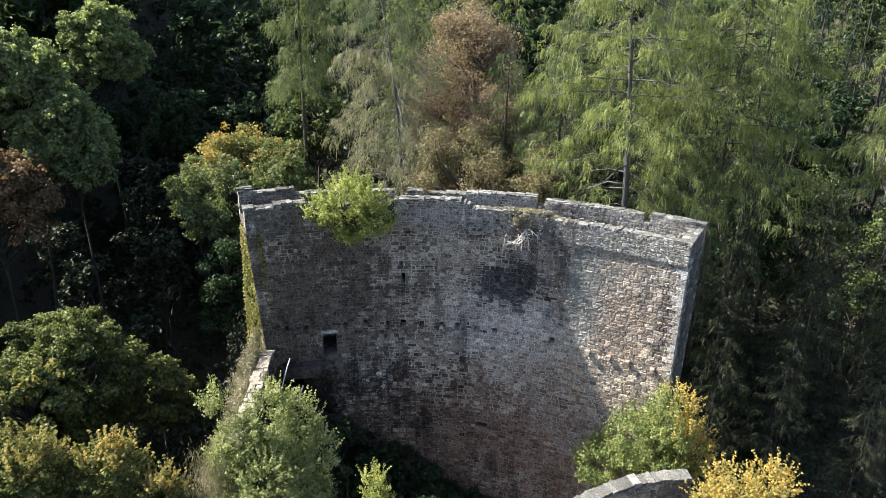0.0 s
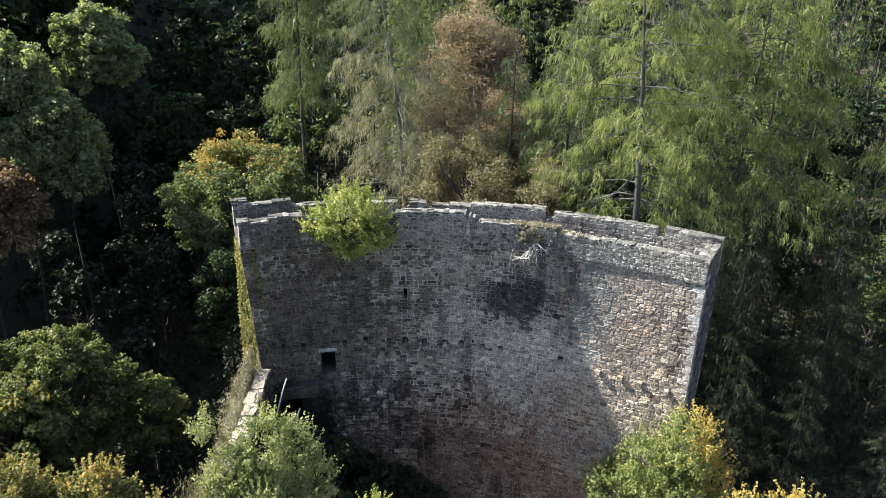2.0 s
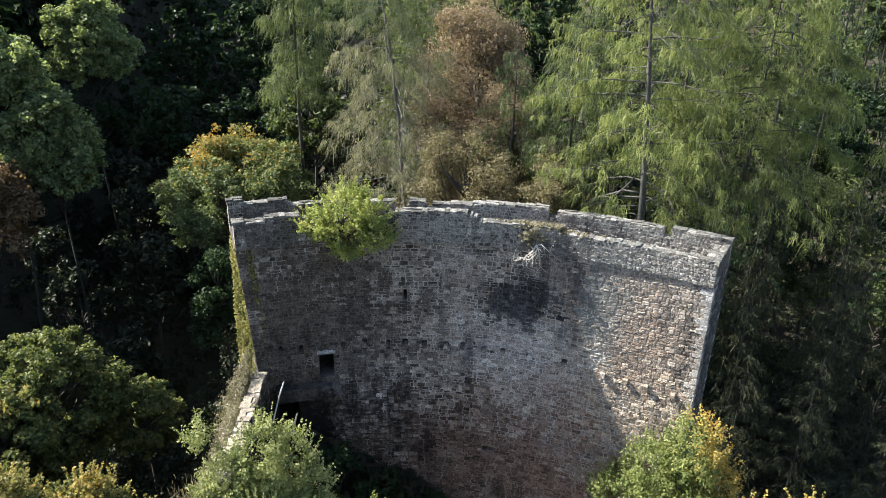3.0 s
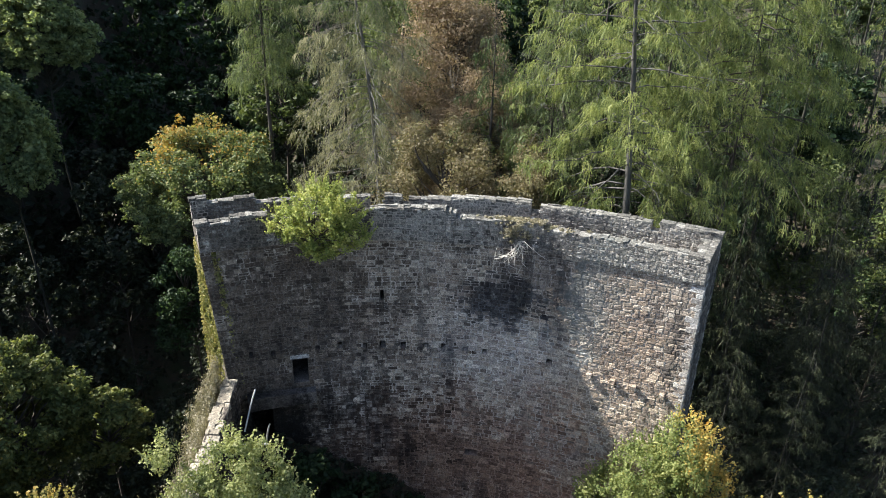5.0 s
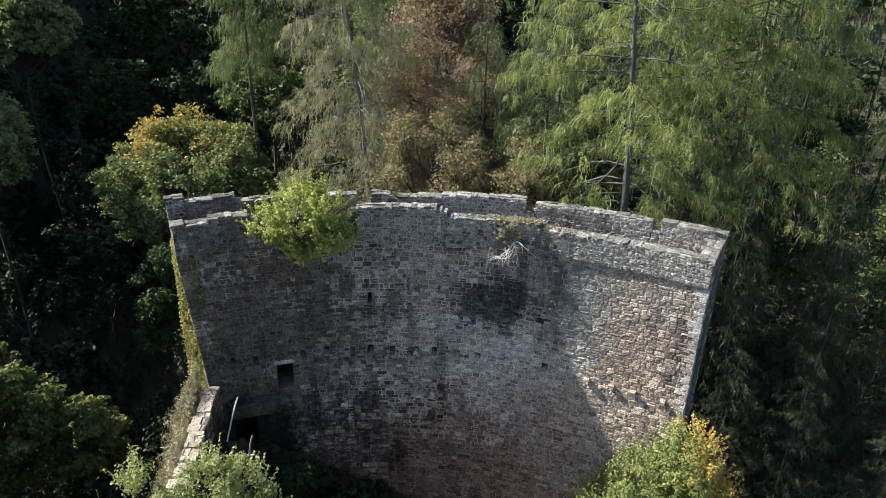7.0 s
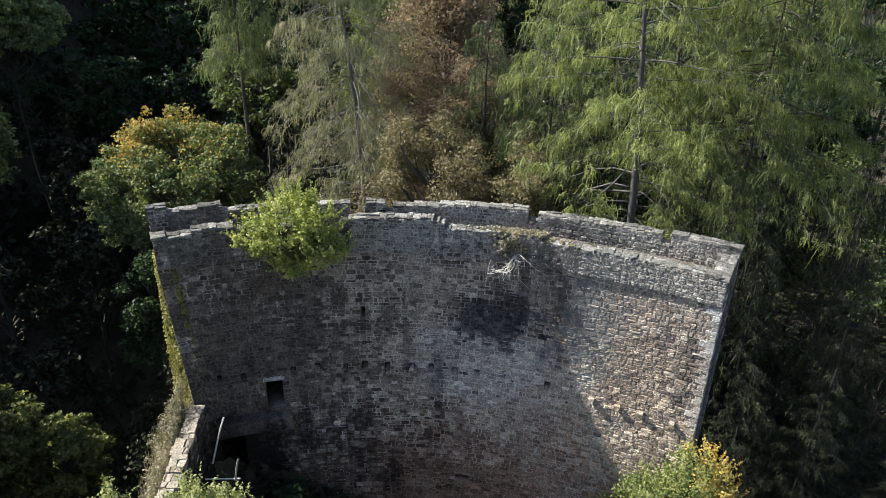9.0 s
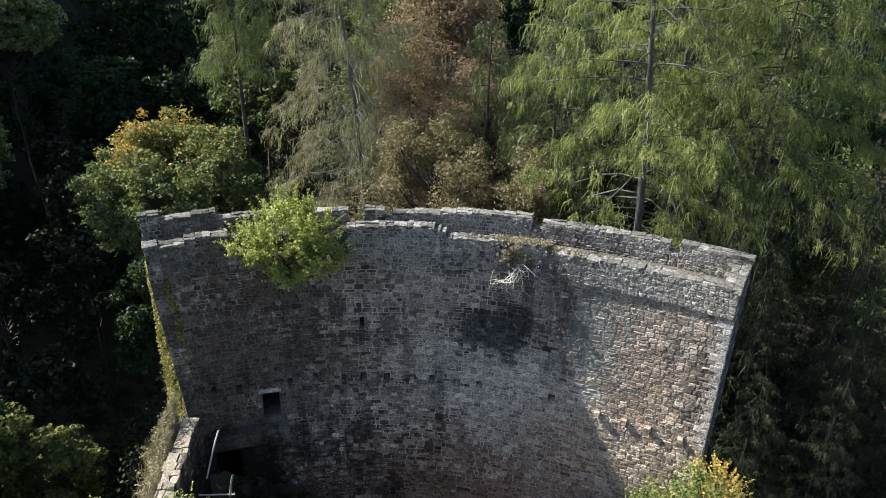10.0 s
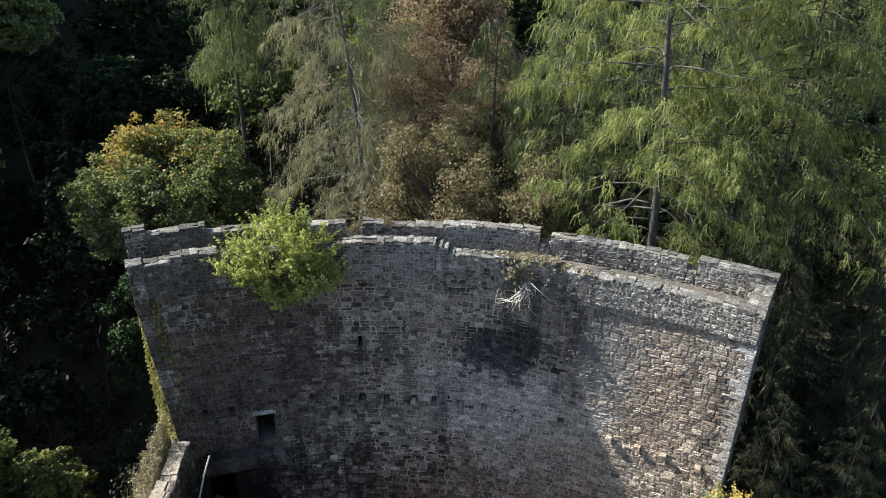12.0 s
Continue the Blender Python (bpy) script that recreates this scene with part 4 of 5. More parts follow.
    starts, leads, lens = np.concatenate(starts), np.concatenate(leads), np.concatenate(lens)
    if keep is not None:
        ok = keep(starts, lens)
        starts, leads, lens = starts[ok], leads[ok], lens[ok]
    v, f = cords(rng, starts, leads, lens, width, needle, kites, seg)
    idx = None
    if upper is not None:
        high = (starts[:, 2] + rng.normal(size=len(starts)) > upper).astype(int)
        idx = np.concatenate([np.repeat(high, seg), np.repeat(high, kites)])
    tv, tf = tubes([trunk], 8)
    wv, wf = tubes(wood, sides)
    return mesh_of("trunk", np.concatenate([tv, wv]), np.concatenate([tf, wf + len(tv)]), bark or BARK, smooth=True), mesh_of("crown", v, f, mats, idx)


def shrub(rng, blobs, size, mats, clumps=300, per=34, shoots=90, turning=None, way=(1, 0, 0), base=(0, 0, 0), reach=(0.25, 0.55)):
    """A shrub round its foot: leaves in loose clumps over rounded masses (x, y, z, r, rz), with leafy shoots standing out of it."""
    blobs = np.asarray(blobs, float)
    pick = rng.choice(len(blobs), clumps, p=blobs[:, 3] ** 2 / (blobs[:, 3] ** 2).sum())
    b = blobs[pick]
    d = unit(rng.normal(size=(clumps, 3)))
    cen = b[:, :3] + d * np.stack([b[:, 3], b[:, 3], b[:, 4]], 1) * rng.uniform(0.45, 1.0, (clumps, 1)) ** 0.7
    v, f, who = leaves(rng, cen, rng.uniform(*reach, clumps), per, size, up=0.4)
    # shoots
    far = np.argsort(-(d[:, 2] + 0.35 * rng.normal(size=clumps)))[:shoots]
    step = np.linspace(0, 1, 7)
    way_s = unit(d[far] * 0.6 + np.array([0, 0, 0.7]) + rng.normal(size=(len(far), 3)) * 0.25)
    long = rng.uniform(0.35, 1.0, (len(far), 1, 1))
    tips = b[far, :3] + d[far] * np.stack([b[far, 3], b[far, 3], b[far, 4]], 1) * 0.9
    pts = (tips[:, None, :] + step[None, :, None] * way_s[:, None, :] * long).reshape(-1, 3)
    v2, f2, who2 = leaves(rng, pts, np.full(len(pts), 0.09), 4, size * 0.9, up=0.4)
    allc = np.concatenate([cen, pts])
    idx = None
    if turning is not None:
        mid, ext = cen.mean(0), cen.std(0).max() * 1.8
        high = ((allc - mid) / ext) @ np.array(way, float)
        who_all = np.concatenate([who, who2 + clumps])
        idx = (high[who_all] + rng.normal(size=len(who_all)) * 0.12 + np.concatenate([rng.normal(size=clumps), np.zeros(len(pts))])[who_all] * 0.2 > turning).astype(int)
    crown = mesh_of("leaves", np.concatenate([v, v2]), np.concatenate([f, f2 + len(v)]), mats, idx)
    lines = [limb(rng, np.array(base) + rng.normal(size=3) * 0.02, q, 0.045, 0.012, 6, 0.07) for q in cen[rng.choice(clumps, 26, replace=False)]]
    return mesh_of("stem", *tubes(lines, 4), BARK, smooth=True), crown


def plant(name, label, meshes, x, y, turn=0.0, size=1.0, z=None, category="tree", group="", parts=("trunk", "crown")):
    ob = thing(name, label, category, group)
    ob.matrix_basis = Matrix.Translation((x, y, float(height(x, y)) if z is None else z)) @ Matrix.Rotation(turn, 4, "Z") @ Matrix.Diagonal((size, size, size, 1))
    for n, me in zip(parts, meshes):
        part(n, me, ob)
    return ob


R = np.random.default_rng(21)
h = lambda x, y: float(height(x, y))

# autumn-tinted maple behind the wall's low end
maple = broadleaf(R, 15.5 - h(-17.7, 62.5), 7.5, 6.6, 0, 0.15, [LEAF_MAPLE, LEAF_TURNING], lobes=115, clumps=13, per=50, clump=(0.35, 0.62), turning=0.66, way=(-0.15, 0, 1), lobe=(0.12, 0.2), low=-0.75)
plant("maple_tree", "round maple with green leaves turning yellow and orange on top", maple, -17.7, 62.5)
# the tree below the ridge and its neighbours
ash = broadleaf(R, 9.5 - h(-23.8, 38.8), 4.9, 5.6, 0, 0.15, [LEAF_OLIVE], lobes=70, clumps=13, per=58, low=-0.85, lobe=(0.14, 0.25), clump=(0.3, 0.58))
plant("broadleaf_tree", "dense green broadleaf tree on the shaded slope", ash, -23.8, 38.8)
ash3 = broadleaf(R, 5.6 - h(-19.3, 40.6), 2.5, 3.8, 0, 0.15, [LEAF_OLIVE], low=-0.9, lobes=36, clumps=11, per=50, lobe=(0.18, 0.3), clump=(0.32, 0.6))
plant("broadleaf_tree", "lower green broadleaf tree on the shaded slope", ash3, -19.3, 40.6)
ash2 = broadleaf(R, 8.2 - h(-24.5, 34.5), 4.2, 6.0, 0, 0.16, [LEAF_OLIVE, LEAF_TURNING], lobes=52, clumps=12, per=60, turning=0.8, lobe=(0.15, 0.26), clump=(0.32, 0.6))
plant("broadleaf_tree", "green broadleaf tree with a few yellow leaves on the slope", ash2, -24.5, 34.5)
def young_tree(x, y, blobs, turning, clumps, shoots, label):
    """A slender young tree with small leaves; blobs give its masses by height above the datum."""
    g = h(x, y)
    me = shrub(R, [(a, b, c - g, r, q) for a, b, c, r, q in blobs], 0.11, [LEAF_OLIVE, LEAF_STRAW], clumps=clumps, per=44, shoots=shoots, turning=turning, way=(0.25, 0, 1), reach=(0.25, 0.6))
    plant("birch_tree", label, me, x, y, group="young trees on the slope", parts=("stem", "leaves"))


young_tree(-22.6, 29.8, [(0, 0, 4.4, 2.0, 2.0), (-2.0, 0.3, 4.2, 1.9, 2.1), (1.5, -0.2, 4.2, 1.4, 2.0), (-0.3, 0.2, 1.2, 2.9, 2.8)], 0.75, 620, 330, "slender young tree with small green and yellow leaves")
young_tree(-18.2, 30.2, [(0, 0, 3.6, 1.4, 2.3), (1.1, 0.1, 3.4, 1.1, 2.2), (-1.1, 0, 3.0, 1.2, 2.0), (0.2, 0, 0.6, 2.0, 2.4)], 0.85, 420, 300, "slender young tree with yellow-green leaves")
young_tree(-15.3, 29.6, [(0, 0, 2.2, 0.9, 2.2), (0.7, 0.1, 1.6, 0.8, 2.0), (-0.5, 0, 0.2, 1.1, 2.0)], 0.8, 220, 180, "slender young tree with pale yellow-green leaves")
# tall trees at the far side of the valley
oak = broadleaf(R, 52, 5.6, 7.5, 0, 0.24, [LEAF_OAK], lobes=74, clumps=13, per=44, lobe=(0.15, 0.26), clump=(0.35, 0.6), bark=BARK_DARK)
oak3 = broadleaf(R, 46, 5.5, 7.0, 0, 0.2, [LEAF_RUST], lobes=70, clumps=12, per=40, lobe=(0.15, 0.26), clump=(0.35, 0.65), bark=BARK_DARK)
plant("broadleaf_tree", "tall green broadleaf tree in the valley wood", oak, -35.1, 59.0, 0.0, 0.97, z=-25.8, group="valley wood")
plant("broadleaf_tree", "tall green broadleaf tree in the valley wood", oak, -30.7, 57.5, 2.0, 0.8, z=-21.8, group="valley wood")
plant("broadleaf_tree", "tall green broadleaf tree in the valley wood", oak, -38, 84, 4.0, 0.95, z=-24.4, group="valley wood")
plant("broadleaf_tree", "brown-leaved broadleaf tree on the dark slope", oak3, -33.6, 51.0, 1.0, 0.88, z=-23.7, group="valley wood")

# conifers behind the wall
def off_trunk(p, lens):
    """Leave the front of the leaning trunk bare."""
    return ~((np.abs(p[:, 0] + 4.5 * p[:, 2] / 41) < 0.45) & (p[:, 1] < 0.8) & (p[:, 2] < 32) & (np.sin(2.1 * p[:, 2]) > -0.5))


larch_a = larch(R, 42, 3.6, 25.0, [LARCH_BLUE], boughs=90, laterals=10, per=8.0, length=(0.4, 1.5), width=0.045, needle=0.085, kites=5, droop=0.4, taper=0.3, girth=0.006, dead_low=21)
plant("larch_tree", "larch with long drooping green strands and a bare pale lower trunk", larch_a, -12.2, 66)
bare = larch(R, 41, 7.0, 10.5, [DRY_NEEDLE, LARCH_BLUE], boughs=170, laterals=13, per=8.5, length=(0.3, 1.1), width=0.03, needle=0.065, kites=5, droop=0.55, tip=0.15, taper=0.4, bark=BARK_GREY, girth=0.0065, lean=-4.5, thin=0.15, upper=31, stout=0.9, keep=off_trunk, wild=0.3, bow=0.01)
plant("larch_tree", "half-dead larch with pale grey drooping branches and withered needles", bare, -1.8, 58.5)
brown = broadleaf(R, 33.5, 6.6, 12.5, 0, 0.12, [LEAF_BROWN], lobes=110, clumps=13, per=80, clump=(0.5, 0.9), low=-0.9, lobe=(0.18, 0.3))
plant("oak_tree", "oak with rusty brown autumn leaves", brown, 3.6, 67)
plant("oak_tree", "smaller oak with rusty brown autumn leaves", brown, 5.6, 61.5, 2.2, 0.82)
under = broadleaf(R, 25.5, 4.8, 9, 0, 0.095, [LEAF_DRAB], lobes=84, clumps=12, per=62, clump=(0.4, 0.75), low=-0.95, lobe=(0.15, 0.26))
plant("oak_tree", "brownish thin-leaved tree close behind the wall", under, 1.6, 52.0, 0.0, 1.08)
plant("oak_tree", "brownish thin-leaved tree close behind the wall", under, 6.9, 50.5, 4.0, 1.03)
larch_b = larch(R, 31, 4.2, 10, [LARCH_BLUE], boughs=100, laterals=9, per=7.0, length=(0.3, 0.95), width=0.05, needle=0.09, kites=4, droop=0.35, taper=0.45)
plant("larch_tree", "dull green larch with hanging strands", larch_b, 5.4, 55.5)


def clear_of_wall(p, lens):
    """Keep the shoots off the wall's side and off the front of the trunk."""
    x = 2.6 * p[:, 2] / 42
    return ~((p[:, 1] < -3.8) & (p[:, 2] - lens < 26)) & ~((np.abs(p[:, 0] + x) < 0.4) & (p[:, 1] < 1.0) & (p[:, 2] < 34) & (np.sin(37.0 * p[:, 2]) < 0.45))


def in_the_way(p):
    """Boughs are cut here: at the wall, and before the trunk for the camera's view."""
    x = 2.6 * p[:, 2] / 42
    return ((p[:, 1] < -3.8) & (p[:, 2] < 26)) | ((np.abs(p[:, 0] + x) < 0.6) & (p[:, 1] < -0.8) & (p[:, 2] < 34)) | ((p[:, 1] < -0.5) & (p[:, 2] < 19.8))


larch_big = larch(R, 42, 7.8, 19.0, [LARCH], boughs=105, laterals=14, per=8.0, length=(0.3, 0.95), width=0.04, needle=0.075, kites=6, droop=0.42, taper=0.25, keep=clear_of_wall, lean=-2.6, girth=0.0098, thin=0.04, bark=BARK_LARCH, first=0.35, fan=9, cut=in_the_way)
plant("larch_tree", "large larch with bright green drooping branches close behind the wall", larch_big, 13.5, 46.0)
larch_c = larch(R, 44, 8.4, 28, [LARCH], boughs=85, laterals=12, per=8.0, length=(0.3, 1.1), width=0.042, needle=0.08, kites=5, droop=0.4, taper=0.35, girth=0.006)
plant("larch_tree", "yellowish green larch with long hanging strands", larch_c, 33.4, 42.0)
plant("larch_tree", "green larch with long hanging shoots beside the castle", larch_c, 20.2, 47.5, 2.4, 0.86)
plant("larch_tree", "dull green larch in the wood", larch_b, 18.5, 57, 2.0, 1.15)
plant("larch_tree", "green larch in the wood", larch_b, 11.5, 60, 1.2, 1.1)
plant("larch_tree", "green larch in the wood", larch_b, 9.2, 52.0, 3.9, 1.1)
spruce = larch(R, 32, 4.3, 5, [SPRUCE], boughs=85, laterals=5, per=5.0, length=(0.3, 0.9), width=0.09, needle=0.13, kites=2, seg=2, droop=0.35, taper=0.85, girth=0.006, bark=BARK_DARK)
for x, y, k in ((46, 76, 1.2), (51.5, 80, 1.25), (42, 81, 1.2), (48, 70, 1.1)):
    plant("spruce_tree", "tall dark green spruce in the wood", spruce, x, y, x, k)
plant("spruce_tree", "dark green spruce beside the castle", spruce, 24, 74, 0.3, 1.05)
plant("spruce_tree", "dark green spruce beside the castle", spruce, 25.5, 53.0, 2.6, 0.98)
plant("spruce_tree", "tall dark green spruce in the wood", spruce, 29.5, 63, 1.3, 1.2)
plant("spruce_tree", "tall dark green spruce in the wood", spruce, 24.5, 64, 2.3, 1.15)
plant("spruce_tree", "tall dark green spruce in the wood", spruce, 35.5, 66, 4.1, 1.15)
larch_dull = larch(R, 25, 5.2, 2.5, [LARCH_SHADED], boughs=80, laterals=7, per=6.0, length=(0.3, 0.95), width=0.05, needle=0.10, kites=4, droop=0.4, taper=0.5, thin=0.04, girth=0.005, stout=0.7, bark=BARK_DARK)
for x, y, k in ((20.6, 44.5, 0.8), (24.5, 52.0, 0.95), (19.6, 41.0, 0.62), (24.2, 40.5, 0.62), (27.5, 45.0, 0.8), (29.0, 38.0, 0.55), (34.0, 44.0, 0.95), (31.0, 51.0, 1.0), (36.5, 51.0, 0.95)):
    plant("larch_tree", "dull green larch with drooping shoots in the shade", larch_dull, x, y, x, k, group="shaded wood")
for x, y, k in ((19.0, 49.5, 0.92), (-0.5, 74.0, 1.12)):
    plant("larch_tree", "green larch beside the castle with hanging shoots", larch_b, x, y, x, k, group="larches beside the castle")
thicket = broadleaf(R, 17, 4.4, 7, 0, 0.18, [LEAF_GREEN], lobes=30, clumps=10, per=30, low=-0.9, clump=(0.35, 0.75))
for x, y, k in ((12, 53, 1.0), (0.5, 79, 1.35), (5.5, 80, 1.4), (-1, 92, 1.6), (37, 64, 1.2), (41, 57, 1.1), (34, 70, 1.3), (47, 86, 1.6), (39, 78, 1.4)):
    plant("broadleaf_tree", "green broadleaf tree in the wood", thicket, x, y, x, k)
slender = broadleaf(R, 9.6 - h(-17, 51.8), 2.5, 6.0, 0, 0.14, [LEAF_DARK], lobes=30, clumps=9, per=60, low=-0.9, clump=(0.4, 0.8))
plant("broadleaf_tree", "dull green tree hanging close to the wall's low end", slender, -17.0, 51.8)
near_a = broadleaf(R, 25, 5.6, 8.5, 0, 0.33, [LEAF_GREEN], lobes=28, clumps=9, per=30, twigs=12, lobe=(0.2, 0.34), clump=(0.35, 0.7))
near_d = broadleaf(R, 27, 5.0, 9.5, 0, 0.4, [LEAF_SHADED], lobes=24, clumps=8, per=18, twigs=8, lobe=(0.2, 0.34), clump=(0.35, 0.7))
near_b = broadleaf(R, 27, 5.0, 9.5, 0, 0.33, [LEAF_DARK], lobes=26, clumps=9, per=26, twigs=12, lobe=(0.2, 0.34), clump=(0.35, 0.7))

for x, y, k in ((16.5, 60, 0.62), (21.5, 62.5, 0.66), (27.5, 62, 0.7), (32, 65, 0.75), (38, 72, 0.9), (29, 72, 0.9), (43, 78, 0.95), (46, 60, 0.7), (39, 56, 0.55)):
    plant("broadleaf_tree", "dark green broadleaf tree in the wood", near_b, x, y, x, k, group="shaded wood")

for x, y, k in ((9.0, 92.0, 1.0), (13.5, 99.0, 1.1)):
    plant("broadleaf_tree", "dark green broadleaf tree in the wood", near_b, x, y, x, k, group="wood behind the castle")

# the wood beyond, row upon row
far_a = broadleaf(R, 25, 5.6, 8.5, 0, 0.5, [LEAF_GREEN], lobes=26, clumps=8, per=22, twigs=16, lobe=(0.22, 0.36))
far_b = broadleaf(R, 27, 5.0, 9.5, 0, 0.5, [LEAF_DARK], lobes=24, clumps=8, per=20, twigs=16, lobe=(0.22, 0.36))
far_e = broadleaf(R, 27, 5.4, 9.5, 0, 1.1, [LEAF_DARK], lobes=24, clumps=8, per=7, twigs=4)
shade = broadleaf(R, 14.5, 3.8, 6.0, 0, 0.2, [LEAF_SHADED], lobes=24, clumps=9, per=17, low=-0.8, twigs=8, lobe=(0.2, 0.34), clump=(0.35, 0.7))
far_c = broadleaf(R, 25, 5.4, 8.5, 0, 0.5, [LEAF_GREEN, LEAF_TURNING], lobes=24, clumps=8, per=20, turning=0.75, twigs=16, lobe=(0.22, 0.36))
far_l = larch(R, 34, 4.6, 10, [LARCH], boughs=72, laterals=5, per=5.0, length=(0.4, 1.2), width=0.09, needle=0.15, kites=2, seg=2, droop=0.4, taper=0.5, girth=0.006)
kinds = [("broadleaf_tree", "green broadleaf tree in the wood behind the castle", far_a), ("broadleaf_tree", "dark green broadleaf tree in the wood behind the castle", far_b),
         ("broadleaf_tree", "broadleaf tree turning yellow in the wood behind the castle", far_c), ("larch_tree", "larch in the wood behind the castle", far_l),
         ("spruce_tree", "dark green spruce in the wood behind the castle", spruce)]
for row, (y, gap) in enumerate(((73, 8.0), (85, 8.0), (98, 8.5), (113, 9.5), (130, 11.0), (150, 14.0))):
    half = 0.66 * y + 4
    for x in np.arange(-half, half, gap):
        px, py = x + R.uniform(-2.5, 2.5), y + R.uniform(-4, 4)
        if (px < -16 and y < 95) or (px < 7 and y < 80):
            continue
        w = [0.24, 0.16, 0.1, 0.34, 0.16] if px < 20 else [0.12, 0.14, 0.06, 0.28, 0.4]
        which = R.choice(5, p=w)
        if px < -14:
            which = 1
        if which == 2 and y < 120:
            which = 0
        name, label, me = kinds[which]
        if y < 105:
            me = {0: near_a, 1: near_b}.get(int(which), me)
        plant(name, label, me, px, py, R.uniform(0, 6.28), R.uniform(0.88, 1.12), group="wood behind the castle")
# the deep shaded valley, and added, mostly unseen hillside trees that block its sun
for x, y in ((-27, 78), (-29, 85), (-36, 86), (-20, 88), (-18, 80), (-25, 97), (-24, 84), (-33, 80), (-42, 74), (-25.5, 88), (-31, 98), (-37, 104), (-22, 104), (-36, 94), (-28, 110), (-28, 92), (-40, 90), (-52, 84), (-46, 60), (-41, 48), (-36, 38), (-30, 70), (-26, 54), (-37, 68), (-30, 44), (-22, 76), (-31, 31), (-27, 24), (-34, 22)):
    plant("broadleaf_tree", "dark green broadleaf tree in the deep valley", near_d, x + R.uniform(-1, 1), y + R.uniform(-1, 1), R.uniform(0, 6.28), R.uniform(0.7, 0.85), group="valley wood")
for x, y in ((-11, 58), (-9.5, 64), (-15, 61), (-7, 61), (-21, 55), (-17, 59), (-27, 48), (-11, 71), (-13.8, 72.5), (-8, 67), (-16.2, 48.6), (-15.2, 43.6), (-16, 39), (-15, 34.5), (-19, 84), (-22, 88), (-17, 90), (-25, 92), (-12, 84), (-14, 78), (-24, 50), (-26, 46), (-22, 53)):
    plant("broadleaf_tree", "dark low tree in the shaded ditch", shade, x, y, R.uniform(0, 6.28), R.uniform(0.8, 1.0), group="valley wood")
for x, y in ((18, 45), (26, 47), (25, 56), (24, 37), (34, 38), (28, 50), (36, 48), (20, 31), (32, 32), (38, 40), (40, 54), (33, 56)):
    plant("broadleaf_tree", "dark low tree in the shade beside the castle", shade, x + R.uniform(-1, 1), y + R.uniform(-1, 1), R.uniform(0, 6.28), R.uniform(0.6, 0.9), group="shaded wood")
for k, y in enumerate(np.arange(34, 128, 4.5)):
    if 60 < y < 92 and k % 2 == 0:
        continue
    plant("broadleaf_tree", "tall dark green tree added on the left hillside to shade the valley", far_e, (-62 if k % 2 else -56) + R.uniform(-2, 2), y, R.uniform(0, 6.28), R.uniform(0.95, 1.1), group="valley wood")



def build_distant_wood():
    """The canopy of the hillside beyond the last single trees."""
    rng = np.random.default_rng(36)
    n = 2300
    y = 152 + 330 * rng.random(n) ** 1.5
    x = rng.uniform(-1, 1, n) * (0.75 * y + 20)
    c = np.stack([x, y, height(x, y) + rng.uniform(10, 25, n)], 1)
    v, f, _ = leaves(rng, c, rng.uniform(2.2, 4.5, n), 22, 1.5, up=0.8)
    ob = new("distant_wood", mesh_of("distant_wood", v, f, LEAF_DARK))
    tagged(ob, "dark green canopy of the distant hillside wood", "wood", kind="stuff")


build_distant_wood()

# shrubs on and round the ruin
SB = ("stem", "leaves")


def ground_bush(label, x, y, lift, blobs, size, mats, **kw):
    """A tall bush rooted in the ground below; lift is the datum of its masses."""
    g = h(x, y)
    plant("bush", label, shrub(R, [(a, b, c + lift - g, r, q) for a, b, c, r, q in blobs], size, mats, **kw), x, y, category="bush", parts=SB)


top_bush = shrub(R, [(0.1, 0.0, 2.3, 1.7, 1.45), (-1.5, -0.1, 1.6, 1.15, 1.0), (1.4, 0.1, 2.2, 1.1, 1.0), (1.9, -0.25, 0.9, 1.1, 0.75), (0.2, -0.35, 0.3, 1.0, 0.8)], 0.085, [LEAF_FRESH], clumps=330, per=44, shoots=300, base=(0, 0.1, 0.6), reach=(0.2, 0.45))
plant("parapet_bush", "bright yellow-green bush growing out of the parapet", top_bush, -6.1, 41.1, z=13.2, category="bush", parts=SB)
ground_bush("large grey-green bush growing beside the low side wall", -9.6, 30.6, 1.0,
            [(0.3, 0, 5.7, 1.5, 2.1), (1.6, 0.3, 5.1, 1.3, 1.8), (2.5, 0.2, 3.5, 1.2, 1.7), (-1.4, -0.2, 4.4, 1.3, 1.7), (-2.3, -0.2, 3.0, 1.1, 1.5), (0.3, -0.8, 2.6, 2.2, 2.2), (1.2, -0.6, 1.0, 2.2, 2.0), (-1.0, -0.6, 0.6, 2.1, 2.0), (-2.9, 0.0, 7.0, 0.6, 0.9)],
            0.08, [LEAF_SHRUB], clumps=1150, per=48, shoots=420)
ground_bush("tall bush with green leaves turning golden yellow at the wall's foot", 13.2, 34.1, -4.6,
            [(0.5, 0, 8.6, 1.7, 2.4), (1.5, -0.3, 6.8, 1.6, 2.2), (-1.3, 0.5, 6.6, 1.9, 2.2), (-3.2, 0.9, 4.6, 1.6, 1.8), (0.2, -0.3, 5.2, 2.2, 2.0)],
            0.085, [LEAF_HAZEL, LEAF_YELLOW], clumps=860, per=44, shoots=300, turning=0.66, way=(0.9, 0, 0.3))
